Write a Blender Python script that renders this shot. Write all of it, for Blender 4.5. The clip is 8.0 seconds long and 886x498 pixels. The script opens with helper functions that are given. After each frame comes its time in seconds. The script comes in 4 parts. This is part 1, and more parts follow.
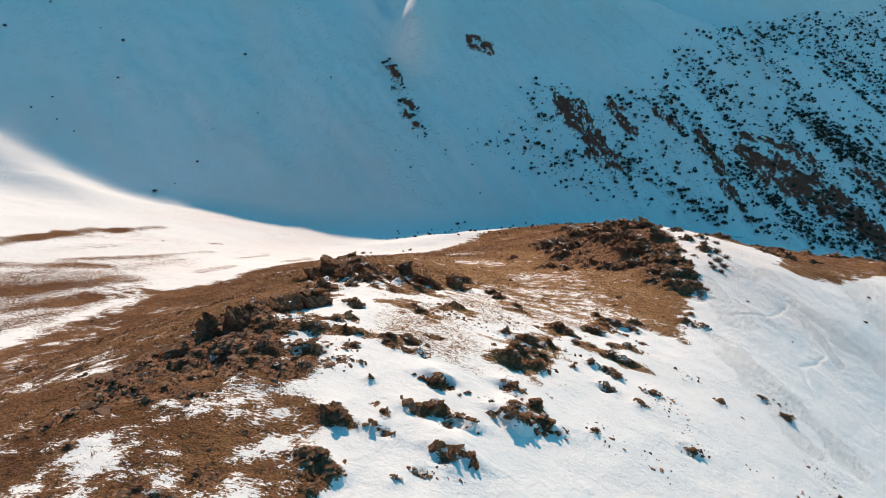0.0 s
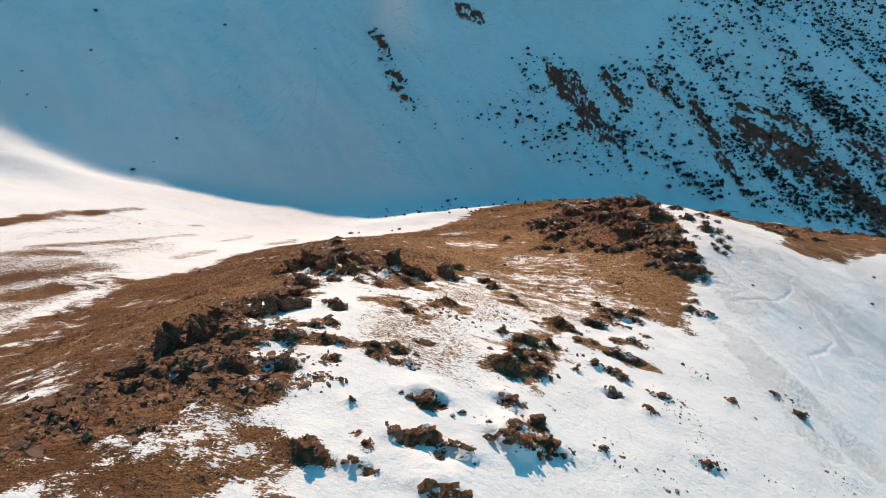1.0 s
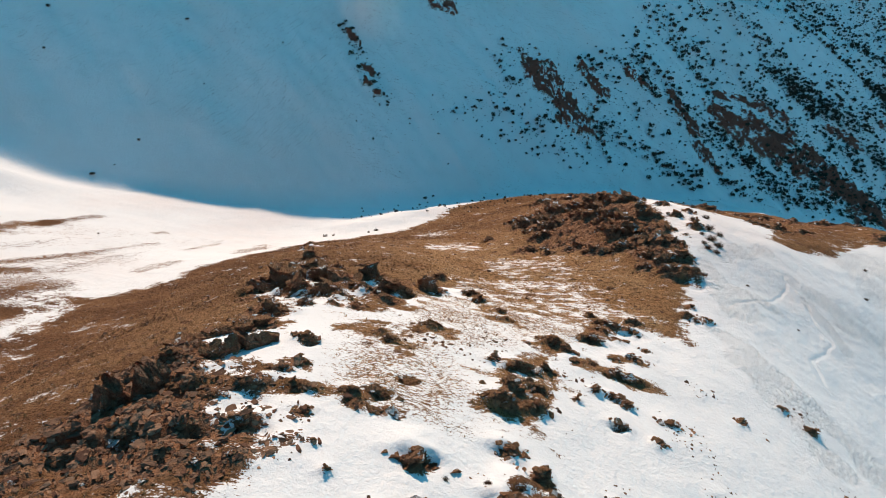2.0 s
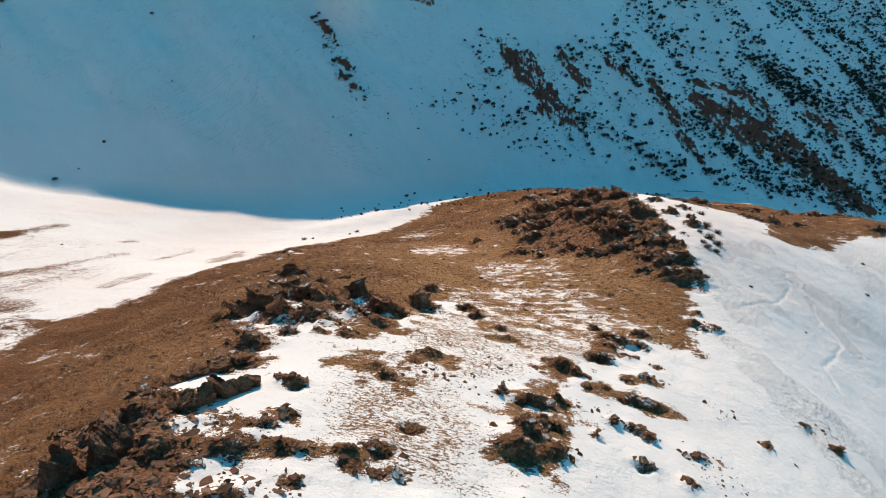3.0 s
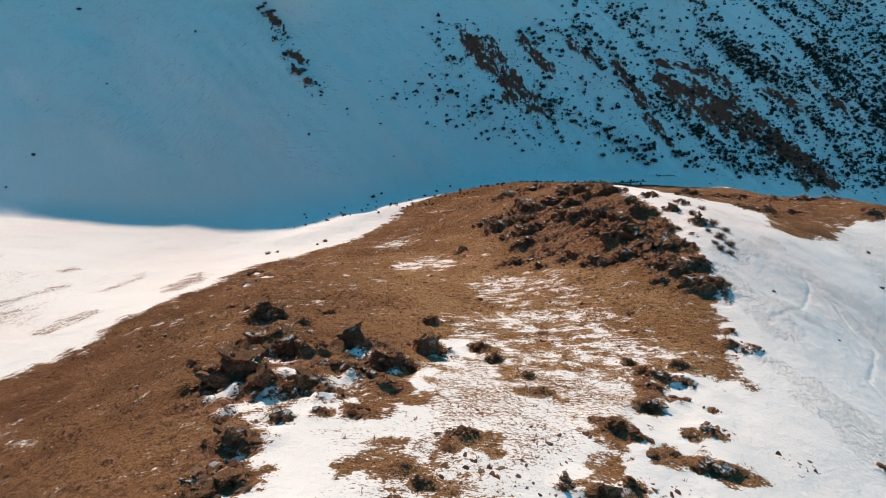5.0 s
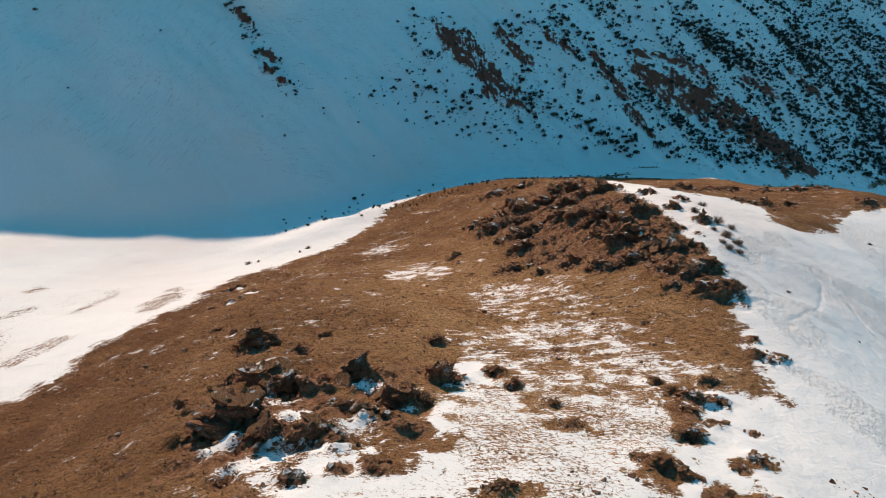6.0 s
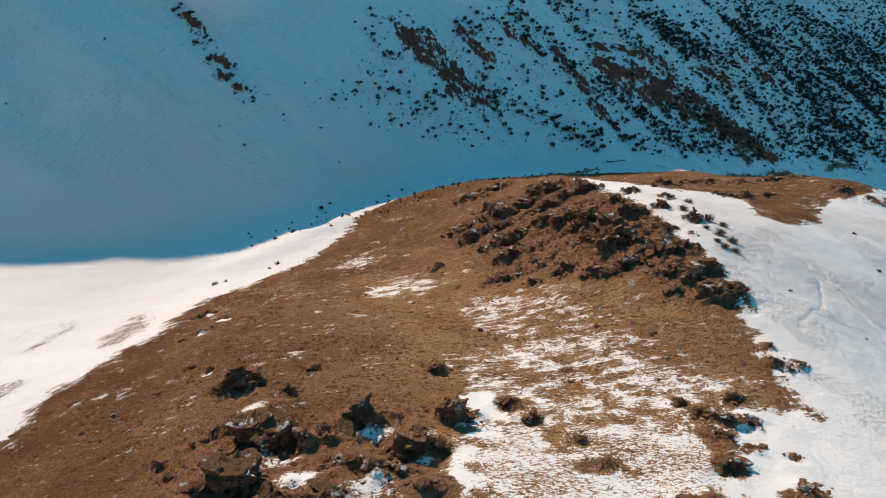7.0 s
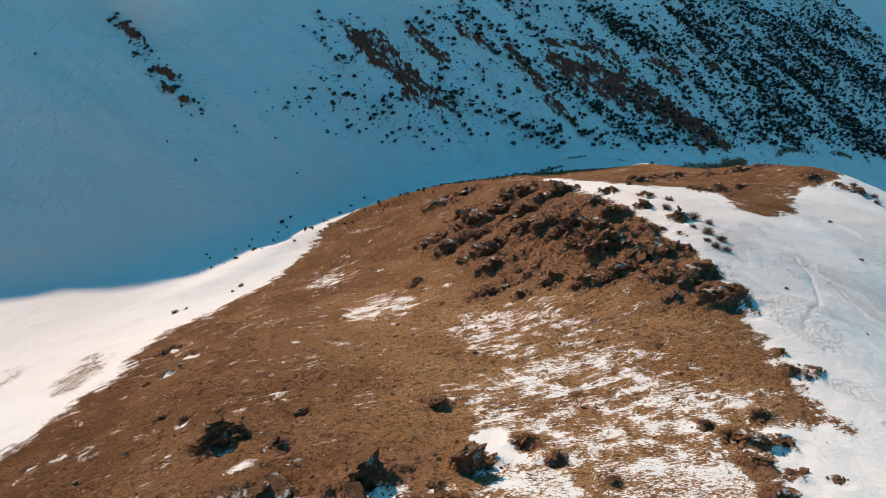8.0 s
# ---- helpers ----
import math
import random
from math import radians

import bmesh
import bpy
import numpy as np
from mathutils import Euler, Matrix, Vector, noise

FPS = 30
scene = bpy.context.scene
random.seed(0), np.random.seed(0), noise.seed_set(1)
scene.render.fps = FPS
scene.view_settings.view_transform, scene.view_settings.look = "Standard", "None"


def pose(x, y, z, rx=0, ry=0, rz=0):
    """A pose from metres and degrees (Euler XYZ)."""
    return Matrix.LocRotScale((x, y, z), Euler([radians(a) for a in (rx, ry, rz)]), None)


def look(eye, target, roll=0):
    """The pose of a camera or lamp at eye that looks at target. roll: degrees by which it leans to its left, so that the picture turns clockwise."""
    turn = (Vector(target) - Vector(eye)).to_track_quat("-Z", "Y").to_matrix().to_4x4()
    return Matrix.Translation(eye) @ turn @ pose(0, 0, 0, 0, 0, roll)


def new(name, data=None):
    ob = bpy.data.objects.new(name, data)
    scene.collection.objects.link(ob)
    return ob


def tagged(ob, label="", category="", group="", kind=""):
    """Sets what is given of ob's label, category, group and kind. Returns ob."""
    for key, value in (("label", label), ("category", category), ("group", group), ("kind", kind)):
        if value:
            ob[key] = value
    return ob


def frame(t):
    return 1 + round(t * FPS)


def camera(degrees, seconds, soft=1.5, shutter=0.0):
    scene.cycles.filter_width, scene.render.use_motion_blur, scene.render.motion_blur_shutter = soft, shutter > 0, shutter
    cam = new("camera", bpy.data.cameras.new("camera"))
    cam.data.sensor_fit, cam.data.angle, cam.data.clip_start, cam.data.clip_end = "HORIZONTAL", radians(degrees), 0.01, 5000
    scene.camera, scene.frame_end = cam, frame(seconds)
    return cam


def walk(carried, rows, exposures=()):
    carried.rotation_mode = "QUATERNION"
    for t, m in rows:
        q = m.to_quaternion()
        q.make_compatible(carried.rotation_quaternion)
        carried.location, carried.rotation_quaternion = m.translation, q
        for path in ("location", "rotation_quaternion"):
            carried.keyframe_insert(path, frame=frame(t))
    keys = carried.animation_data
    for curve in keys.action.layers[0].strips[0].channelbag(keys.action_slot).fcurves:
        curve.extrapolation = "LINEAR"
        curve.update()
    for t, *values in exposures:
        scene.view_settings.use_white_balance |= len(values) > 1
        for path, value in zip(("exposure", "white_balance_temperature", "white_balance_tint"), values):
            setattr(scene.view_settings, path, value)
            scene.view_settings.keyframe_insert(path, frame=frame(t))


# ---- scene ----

# The camera: a drone that glides down and forward over a snowy mountain spur and turns slowly to its right.
cam = camera(69.47, 8.0, soft=0.7)
walk(cam, [
    (0, pose(2.53, -13.80, 93.73, 56.15, 0.05, 6.00)),
    (0.5, pose(2.35, -11.49, 93.05, 54.68, 0.05, 5.54)),
    (1, pose(2.12, -9.31, 92.46, 53.65, 0.01, 5.02)),
    (1.5, pose(1.83, -6.90, 91.82, 53.23, -0.01, 3.78)),
    (3, pose(-0.00, -0.00, 90.00, 52.06, -0.05, 0.04)),
    (3.5, pose(-0.78, 2.26, 89.37, 51.75, -0.04, -1.21)),
    (4, pose(-1.63, 4.47, 88.77, 51.45, -0.02, -2.43)),
    (4.5, pose(-2.58, 6.68, 88.13, 51.16, -0.02, -3.70)),
    (6, pose(-5.52, 13.33, 86.18, 50.27, -0.01, -7.99)),
    (6.5, pose(-6.48, 15.57, 85.50, 50.11, -0.00, -9.89)),
    (7, pose(-7.39, 17.85, 84.87, 50.09, 0.00, -12.52)),
    (7.5, pose(-8.21, 20.14, 84.26, 50.07, 0.03, -15.19)),
    (8, pose(-8.97, 22.46, 83.65, 50.03, 0.02, -17.73)),
], exposures=[(0, 0.01), (3, -0.05), (8, -0.18)])

# ---- light: a low winter sun behind the opposite mountain, and a clear sky ----
SUN_AZ, SUN_EL = radians(-13), radians(23.5)      # azimuth from +y towards +x
sun_way = Vector((math.sin(SUN_AZ) * math.cos(SUN_EL), math.cos(SUN_AZ) * math.cos(SUN_EL), math.sin(SUN_EL)))
sun = new("sun", bpy.data.lights.new("sun", "SUN"))
sun.data.energy, sun.data.angle, sun.data.color = 4.95, radians(0.35), (1.0, 0.74, 0.54)
sun.matrix_world = look((0, 0, 300), Vector((0, 0, 300)) - sun_way)

world = bpy.data.worlds.new("sky")
scene.world = world
world.use_nodes = True
wn = world.node_tree.nodes
sky = wn.new("ShaderNodeTexSky")
sky.sky_type, sky.sun_disc = "NISHITA", False
sky.sun_elevation, sky.sun_rotation, sky.altitude = SUN_EL, SUN_AZ, 2500
grade = wn.new("ShaderNodeMix")
grade.data_type, grade.blend_type = "RGBA", "MULTIPLY"
grade.inputs[0].default_value, grade.inputs[7].default_value = 1.0, (0.31, 1.09, 1.03, 1)
world.node_tree.links.new(sky.outputs[0], grade.inputs[6])
world.node_tree.links.new(grade.outputs[2], wn["Background"].inputs[0])
wn["Background"].inputs[1].default_value = 0.171

# ---- the lie of the land: two coarse lattices of heights, smoothed by cubic splines ----
NEAR_X, NEAR_Y = (-125, 22, 11), (-28, 24, 9)       # start, step, count
NEAR = np.array([
    [84.8, 82.6, 80.6, 79.5, 80.7, 83.7, 77.6, 65.8, 53.5, 42.5, 33],
    [75.3, 72.9, 70.5, 68.5, 69.4, 78.9, 71.7, 58.9, 46.9, 37.1, 29],
    [65.8, 63.4, 60.7, 57.3, 54.8, 71.1, 64.3, 52.8, 40.5, 32.5, 26.3],
    [55.9, 53.9, 51.6, 47.7, 43.5, 54.5, 50, 49.5, 35.2, 30, 25.9],
    [45.1, 42.9, 40.7, 36.2, 34.4, 39.7, 34.2, 47.6, 37.1, 32.3, 27],
    [33.7, 31, 28.2, 24.2, 16.8, 19.5, 24.6, 35.8, 28, 25.3, 21.6],
    [22.9, 20.2, 17.7, 14.8, 10.9, 9.2, 10.2, 16.9, 12.2, 11.6, 10.3],
    [13, 10.7, 8.7, 6.9, 5, 2.6, 0.4, 2.8, 0.1, -1.1, -2.3],
    [3.4, 1.5, -0.1, -1.7, -3.7, -6.8, -9.6, -10, -11.9, -13.6, -14.9],
])
# Humps and hollows of the spur between those heights.
HUMP_X, HUMP_Y = (-50, 11, 10), (-15, 13, 10)
HUMP = np.array([
    [-0.05, -0.27, -0.36, -0.17, 0.18, 0.18, 0.03, -0.05, -0.03, 0.04],
    [-0, -0.4, -0.75, -0.59, 0.13, -0.08, -0.3, -0.32, -0.21, -0.08],
    [0.14, -0.36, -0.95, -0.9, -0.13, -0.52, -0.64, -0.5, -0.33, -0.22],
    [0.31, -0.14, -0.8, -0.83, -0.16, -0.39, -0.41, -0.25, -0.31, -0.41],
    [0.33, -0.09, -0.68, -0.85, -0.41, -0.8, -0.58, 0.02, -0.31, -0.77],
    [0.15, -0.23, -0.61, -0.37, -0.59, -1.61, -1.19, -0.14, -0.79, -1.21],
    [-0.12, -0.45, -0.53, 0.1, -0.01, -0.87, -0.77, 0.18, -0.29, -0.89],
    [-0.16, -0.18, 0.11, 0.51, 0.39, -0.32, -0.5, -0.16, -0.35, -0.59],
    [0.1, 0.4, 0.69, 0.54, 0.11, -0.46, -0.49, -0.33, -0.33, -0.35],
    [0.36, 0.65, 0.75, 0.39, -0.17, -0.55, -0.51, -0.35, -0.23, -0.14],
])
FAR_X, FAR_Y = (-180, 60, 8), (60, 50, 6)
FAR = np.array([
    [33.2, 14.7, -4.1, -23.4, -43.9, -65.8, -88.8, -112],
    [50.8, 32.3, 13.8, -4.9, -24.8, -46.5, -69.6, -92.9],
    [68.4, 49.9, 31.5, 13.4, -5.3, -26.7, -50.2, -73.6],
    [86.6, 68.3, 50.3, 32.7, 14.5, -6.5, -30.1, -53.8],
    [105.4, 87.4, 69.6, 51.8, 33.2, 12.6, -10.3, -33.8],
    [124.4, 106.5, 88.8, 70.8, 51.9, 31.4, 9.2, -13.9],
])


def spline_weights(v, grid):
    u = np.clip((v - grid[0]) / grid[1], 1, grid[2] - 2 - 1e-6)
    i = np.floor(u).astype(int)
    f = u - i
    return i - 1, ((1 - f) ** 3 / 6, (3 * f**3 - 6 * f**2 + 4) / 6, (-3 * f**3 + 3 * f**2 + 3 * f + 1) / 6, f**3 / 6)


def lattice(x, y, gx, gy, knots):
    i, wx = spline_weights(x, gx)
    j, wy = spline_weights(y, gy)
    return sum(wx[a] * wy[b] * knots[j + b, i + a] for a in range(4) for b in range(4))


def beyond(v, low, high):
    return np.maximum(low - v, 0), np.maximum(v - high, 0)


def hash01(i, j, seed):
    h = np.sin(i * 127.1 + j * 311.7 + seed * 74.7) * 43758.5453
    return h - np.floor(h)


def value_noise(x, y, size, seed):
    """Smooth noise between -1 and 1 with bumps of the given size in metres."""
    u, v = x / size, y / size
    i, j = np.floor(u), np.floor(v)
    f, g = u - i, v - j
    f, g = f * f * f * (f * (6 * f - 15) + 10), g * g * g * (g * (6 * g - 15) + 10)
    a = hash01(i, j, seed) * (1 - f) + hash01(i + 1, j, seed) * f
    b = hash01(i, j + 1, seed) * (1 - f) + hash01(i + 1, j + 1, seed) * f
    return 2 * (a * (1 - g) + b * g) - 1


def fractal(x, y, size, seed, octaves=4, fall=0.5):
    total, weight = 0.0, 1.0
    for k in range(octaves):
        c, s = math.cos(0.7 * k), math.sin(0.7 * k)
        total = total + weight * value_noise(c * x - s * y, s * x + c * y, size / 2**k, seed + 13 * k)
        weight *= fall
    return total


def smooth(a, b, v):
    t = np.clip((v - a) / (b - a), 0, 1)
    return t * t * (3 - 2 * t)


def from_line(x, y, ax, ay, bx, by):
    t = np.clip(((x - ax) * (bx - ax) + (y - ay) * (by - ay)) / ((bx - ax) ** 2 + (by - ay) ** 2 + 1e-9), 0, 1)
    return np.hypot(x - ax - t * (bx - ax), y - ay - t * (by - ay))


def from_path(x, y, path):
    return np.minimum.reduce([from_line(x, y, *a, *b) for a, b in zip(path, path[1:])])


def crest_height(x):
    """Unseen skyline of the opposite mountain, shaped to place its shadow in the valley."""
    return np.interp(x, (-700, -400, -225, -204, -197, -191, -184.7, -180, -174, -166, -157, -150, -143, -136, -129, -121.5, -113.5, -104, -96, -91, -84, -76, -65, -53, 40, 400),
                     (232, 228, 217, 194, 187.1, 185.4, 184.2, 183.2, 180.8, 178.2, 175.8, 174.5, 174.2, 172, 170.6, 169, 168.7, 168.2, 164.2, 160.6, 159, 156.8, 155.4, 156.4, 152, 140))


LIP = [(-22, 105), (-9.5, 116), (1.6, 123.5), (12, 126.5), (24, 125)]      # where the spur breaks off to the valley


def near_height(x, y):
    z = lattice(x, y, NEAR_X, NEAR_Y, NEAR)
    z = z + lattice(x, y, HUMP_X, HUMP_Y, HUMP) * smooth(-46, -36, x) * smooth(48, 38, x) * smooth(-14, -4, y) * smooth(102, 90, y)
    left, right = beyond(x, -103, 73)
    back, front = beyond(y, -4, 140)
    z = z + 0.25 * left - 0.35 * np.minimum(right, 30) - 0.55 * np.clip(right - 30, 0, 130) + 0.45 * np.minimum(back, 40) + 0.2 * np.maximum(back - 40, 0) - 0.5 * front
    z = z + 1.3 * np.exp(-(from_path(x, y, LIP) / 4.5) ** 2)
    return z + 3.2 * np.exp(-((x - 80) / 13) ** 2 - ((y - 90) / 11) ** 2)


def far_height(x, y):
    z = lattice(x, y, FAR_X, FAR_Y, FAR)
    left, right = beyond(x, -120, 180)
    back, front = beyond(y, 110, 260)
    z = z + 0.3 * left - 0.3 * np.minimum(right, 300) - 0.36 * back
    bench = 12 * np.exp(-((y - 192) / np.where(y < 192, 8, 26)) ** 2)
    z = z + bench * np.exp(-((x + 28) / 6) ** 2)      # a bench added to catch the sun and show a lit patch
    top, rise = crest_height(x), np.clip(front / 200, 0, 1)
    return z + (top - z) * rise**1.5 - 0.45 * np.maximum(front - 200, 0)


def inside(x, y, outline):
    """The signed distance in metres from the outline of a patch, positive inside it."""
    px, py = np.array(outline, float).T
    best, odd = np.full(np.shape(x), 1e9), np.zeros(np.shape(x), bool)
    for k in range(len(px)):
        ax, ay, bx, by = px[k - 1], py[k - 1], px[k], py[k]
        t = np.clip(((x - ax) * (bx - ax) + (y - ay) * (by - ay)) / ((bx - ax) ** 2 + (by - ay) ** 2), 0, 1)
        best = np.minimum(best, np.hypot(x - ax - t * (bx - ax), y - ay - t * (by - ay)))
        cross = (ay > y) != (by > y)
        odd ^= cross & (x < (bx - ax) * (y - ay) / (by - ay + 1e-12) + ax)
    return np.where(odd, best, -best)


# ---- the plan of the rocks: x, y, width, height ----
CRAG = [(-11.9, 33.3, 2.2, 2.0), (-10.7, 32.4, 1.8, 1.0), (-9.3, 32.9, 2.2, 1.9), (-8.1, 32.2, 1.5, 1.4), (-7.0, 35.0, 1.9, 1.1), (-8.3, 36.0, 1.7, 0.9),
        (-5.8, 34.6, 1.3, 0.7), (-4.7, 36.6, 2.1, 1.9), (-4.7, 33.3, 1.3, 0.7), (-7.1, 40.3, 2.6, 2.4), (-12.3, 39.3, 4.1, 3.7), (-14.6, 35.4, 3.8, 3.4),
        (-15.5, 49.1, 2.9, 2.6), (-11.8, 46.4, 1.8, 1.0), (-1.8, 40.0, 1.9, 1.8), (-11.8, 27.1, 2.1, 1.4)]
CRAG_EDGE = [(-17.6, 39.2, 1.2, 0.6), (-19.0, 41.0, 0.9, 0.5), (-10.0, 29.4, 1.1, 0.6), (-6.2, 30.0, 1.0, 0.5), (-8.0, 29.7, 0.8, 0.5), (-15.5, 42.4, 2.0, 1.2),
             (-13.1, 30.4, 1.1, 0.7), (-12.0, 24.6, 1.6, 1.0), (-10.8, 24.0, 0.9, 0.6), (-18.6, 28.3, 0.6, 0.4), (-22.5, 39.1, 1.0, 0.6), (-1.1, 47.6, 1.3, 0.8),
             (-33.7, 54.6, 0.6, 0.3)]
RIB_TOP = [(14.0, 37.8, 2.3, 1.3), (17.0, 38.9, 2.0, 1.1), (16.2, 36.5, 1.9, 1.1), (12.9, 35.4, 2.2, 1.2), (2.1, 41.3, 2.1, 0.9), (4.5, 36.4, 1.3, 0.5),
           (-4.2, 38.8, 1.2, 0.6)]
SADDLE = [(-1, 27.8, 1.7, 0.6), (-1.7, 26.7, 1, 0.3), (-3.9, 24.8, 0.9, 0.6), (-3.2, 23.8, 1.1, 0.6), (-7.6, 21.5, 1.3, 0.8),
          (-8.5, 22, 0.6, 0.3), (-1.5, 18.7, 1.2, 0.4), (3.5, 24.5, 0.6, 0.2), (4.6, 33.8, 1.6, 0.6), (2.8, 39, 1.6, 0.6),
          (-14.2, 20.5, 1.5, 0.9), (-15.2, 20.7, 1.2, 0.7),
          (-7.9, 17.5, 1.5, 0.5), (-7.2, 18.4, 1, 0.6), (-14.2, 16.5, 1.6, 0.9), (-12.9, 17.6, 1.6, 0.6),
          (-17.9, 18.4, 1.5, 0.5), (-13.1, 15.6, 1.5, 0.9), (-6.6, 15.9, 1.7, 1), (-4.1, 16.1, 1.2, 0.7), (-2.8, 16.4, 1.7, 1),
          (-9.6, 15.5, 1.4, 0.9), (-11.9, 15.4, 1.5, 0.9)]
RIB = [(13.2, 39.2, 1.3, 0.8), (14.6, 36.8, 1.9, 0.7), (11.7, 32.9, 2.1, 1.3), (14.4, 34.2, 1.3, 0.8), (8.2, 29.8, 1.9, 1.2),
       (9.1, 28.9, 1.3, 0.8), (7.4, 30.4, 1, 0.3), (13.2, 29.9, 1, 0.6), (14.8, 30.6, 1.5, 0.9), (16.5, 33.3, 0.9, 0.5),
       (5.1, 23.6, 1.6, 1.5), (7, 24.7, 1.2, 0.7), (9.5, 27.4, 0.9, 0.6), (10.7, 27.8, 1, 0.6), (12.3, 26.9, 1.7, 1),
       (13.6, 26.8, 1.5, 0.9), (4.5, 20.4, 2, 1.2), (5.9, 21.5, 1.5, 0.9), (3.8, 18.5, 2.2, 1.3), (5.6, 18.9, 1.7, 1),
       (10.2, 23.7, 0.9, 0.5), (11.4, 23.5, 1.4, 0.8), (12.2, 22.9, 1, 0.6), (8.6, 21.8, 0.6, 0.4), (15, 22, 1.4, 0.5),
       (10.9, 19.9, 1.3, 0.8)]
LOWER = [(4.1, 10.2, 2.4, 1.5), (5.5, 10.8, 2.1, 1.2), (5.1, 12.8, 1.4, 0.8), (3.8, 14, 1.8, 1.1), (-0.6, 11.7, 2, 1.2),
         (-1, 8.5, 1.5, 0.9), (-0.1, 8.9, 1.2, 0.7), (1.5, 8.6, 1.4, 0.8), (0.5, 8, 0.7, 0.4), (0.9, 5.4, 2.2, 1.3),
         (-0.3, 3.7, 1, 0.6), (-1.3, 2.9, 0.5, 0.3), (-4.7, 6, 1.7, 1), (-2.9, 6, 0.8, 0.5), (-2.3, 5.9, 0.7, 0.4),
         (-4.7, 2.9, 1.5, 0.9), (-4.2, 1.8, 1.3, 0.8), (-3.7, 2.4, 1, 0.6), (-4.3, 1.1, 0.7, 0.4)]
STRAY = [(-3.9, 10.1, 0.4, 0.3), (-2.6, 7.3, 0.6, 0.4), (-3.2, 8, 0.4, 0.2), (13.3, 19.2, 1.3, 0.5), (21.6, 25.5, 1.3, 0.5),
         (15.8, 15.3, 1.6, 0.9), (26.9, 29.5, 1.1, 0.4), (28.5, 27.5, 1.5, 0.5), (8.9, 12.7, 0.7, 0.3), (6.9, 11.5, 0.5, 0.3),
         (-3.8, 15.2, 1.4, 0.8), (-2, 14.9, 1.9, 0.7), (3.2, 24, 0.9, 0.3), (-4.8, 11.8, 0.3, 0.2), (-5.9, 13.9, 1.2, 0.7)]
SCREE = [(-13.2, 11.5, 1.7, 1.6), (-13.7, 10.6, 1, 0.6), (-14.6, 18.8, 2.5, 1.5), (-16.2, 18, 1.6, 1),
         (-16.3, 14.9, 1, 0.6), (-8.6, 15.9, 1.8, 1.1), (-8.2, 12.7, 1.5, 0.9), (-10.3, 14.7, 1.8, 1.1),
         (-10.3, 12.1, 1.5, 0.9), (-10.6, 10.4, 1.3, 0.8), (-10.4, 8.5, 1.2, 0.7), (-8.7, 9.6, 1.4, 0.8),
         (-7.4, 10.2, 0.9, 0.6), (-11.3, 9, 0.8, 0.5), (-12.2, 8.9, 0.8, 0.5), (-12.9, 8.8, 1, 0.6), (-15.6, 8.6, 0.8, 0.5),
         (-16.1, 7.1, 1.1, 0.7), (-15.7, 5.2, 0.9, 0.5), (-16.6, 4.5, 0.8, 0.5), (-17.3, 3.5, 0.8, 0.5), (-14.7, 6.6, 0.8, 0.5),
         (-13.5, 7.6, 0.8, 0.5), (-12, 6.1, 0.6, 0.4), (-10.3, -0.4, 1, 0.6), (-9.5, -0.6, 1, 0.6), (-8.3, 0.8, 0.7, 0.4),
         (-14.6, 1.8, 0.3, 0.2), (-9, 2.5, 0.2, 0.1)]
KNOLL = [(17.4, 106.4, 3.8, 2.3), (22.8, 110.2, 4.5, 2.7), (25.1, 92.3, 5, 3), (27.8, 85.7, 3.1, 1.9), (16.4, 87.7, 3.9, 2.3),
         (16.9, 93.7, 2.5, 1.5), (19.9, 88.3, 3.1, 1.9), (21, 83.3, 2.6, 1.6), (24.2, 85.1, 2.3, 1.4), (19, 77.3, 2.8, 1.7),
         (20.2, 75.2, 2.8, 2.7), (21.4, 72.2, 2.9, 2.8), (21.4, 69.7, 1.9, 1.1), (22.9, 68.9, 3.1, 3)]
KNOLLB = [(22.8, 65.4, 3.3, 3.1), (23.9, 62.1, 2.3, 1.4), (20.1, 68.4, 1.9, 1.1), (13.7, 76.6, 3.4, 2), (13.9, 83, 2.9, 1.8),
          (10.9, 83, 2.9, 1.8), (10.8, 88.1, 3.1, 1.9), (12.6, 72.2, 2.2, 1.3), (16, 64.2, 2, 1.2), (17.9, 61.2, 2.2, 1.3),
          (19.7, 60.7, 1.7, 1), (21.2, 60.7, 2.2, 1.3), (26, 61.4, 2.6, 1.6), (27.5, 61, 1.8, 1.1), (27.5, 76.1, 2.1, 1.3),
          (26.6, 71.7, 2.6, 1.6), (27.7, 65.9, 1.9, 1.1), (25.9, 52.5, 2.9, 1.8), (27.4, 52.9, 1.6, 1), (22.1, 54.3, 1.3, 0.8),
          (25, 55.9, 2.2, 1.3), (23.6, 57.3, 2.2, 1.3), (27.1, 57, 2, 1.2), (10.1, 67.4, 2.4, 0.8), (12.7, 64.2, 1.1, 0.7),
          (5.2, 76.6, 1.3, 0.8), (31.3, 72.2, 1.5, 0.9), (32.6, 67.7, 1.5, 0.9)]
BROW = [(43.6, 90.3, 3.6, 1.3), (54.5, 99.9, 4.2, 1.5), (59.2, 99.8, 4.3, 1.5), (62.5, 96.8, 4.2, 1.5), (66.9, 95, 4.3, 1.5),
        (72.5, 95, 3.3, 1.2), (49.3, 83.4, 3.5, 1.2), (52.4, 83.3, 3.6, 1.3), (31.8, 80.6, 1.9, 0.7), (35.1, 77, 1.9, 0.6),
        (58.5, 85.1, 2.9, 1), (71.9, 84.7, 3.6, 1.3), (73.7, 81.1, 2.1, 1.2), (76, 79.7, 2.6, 1.6)]
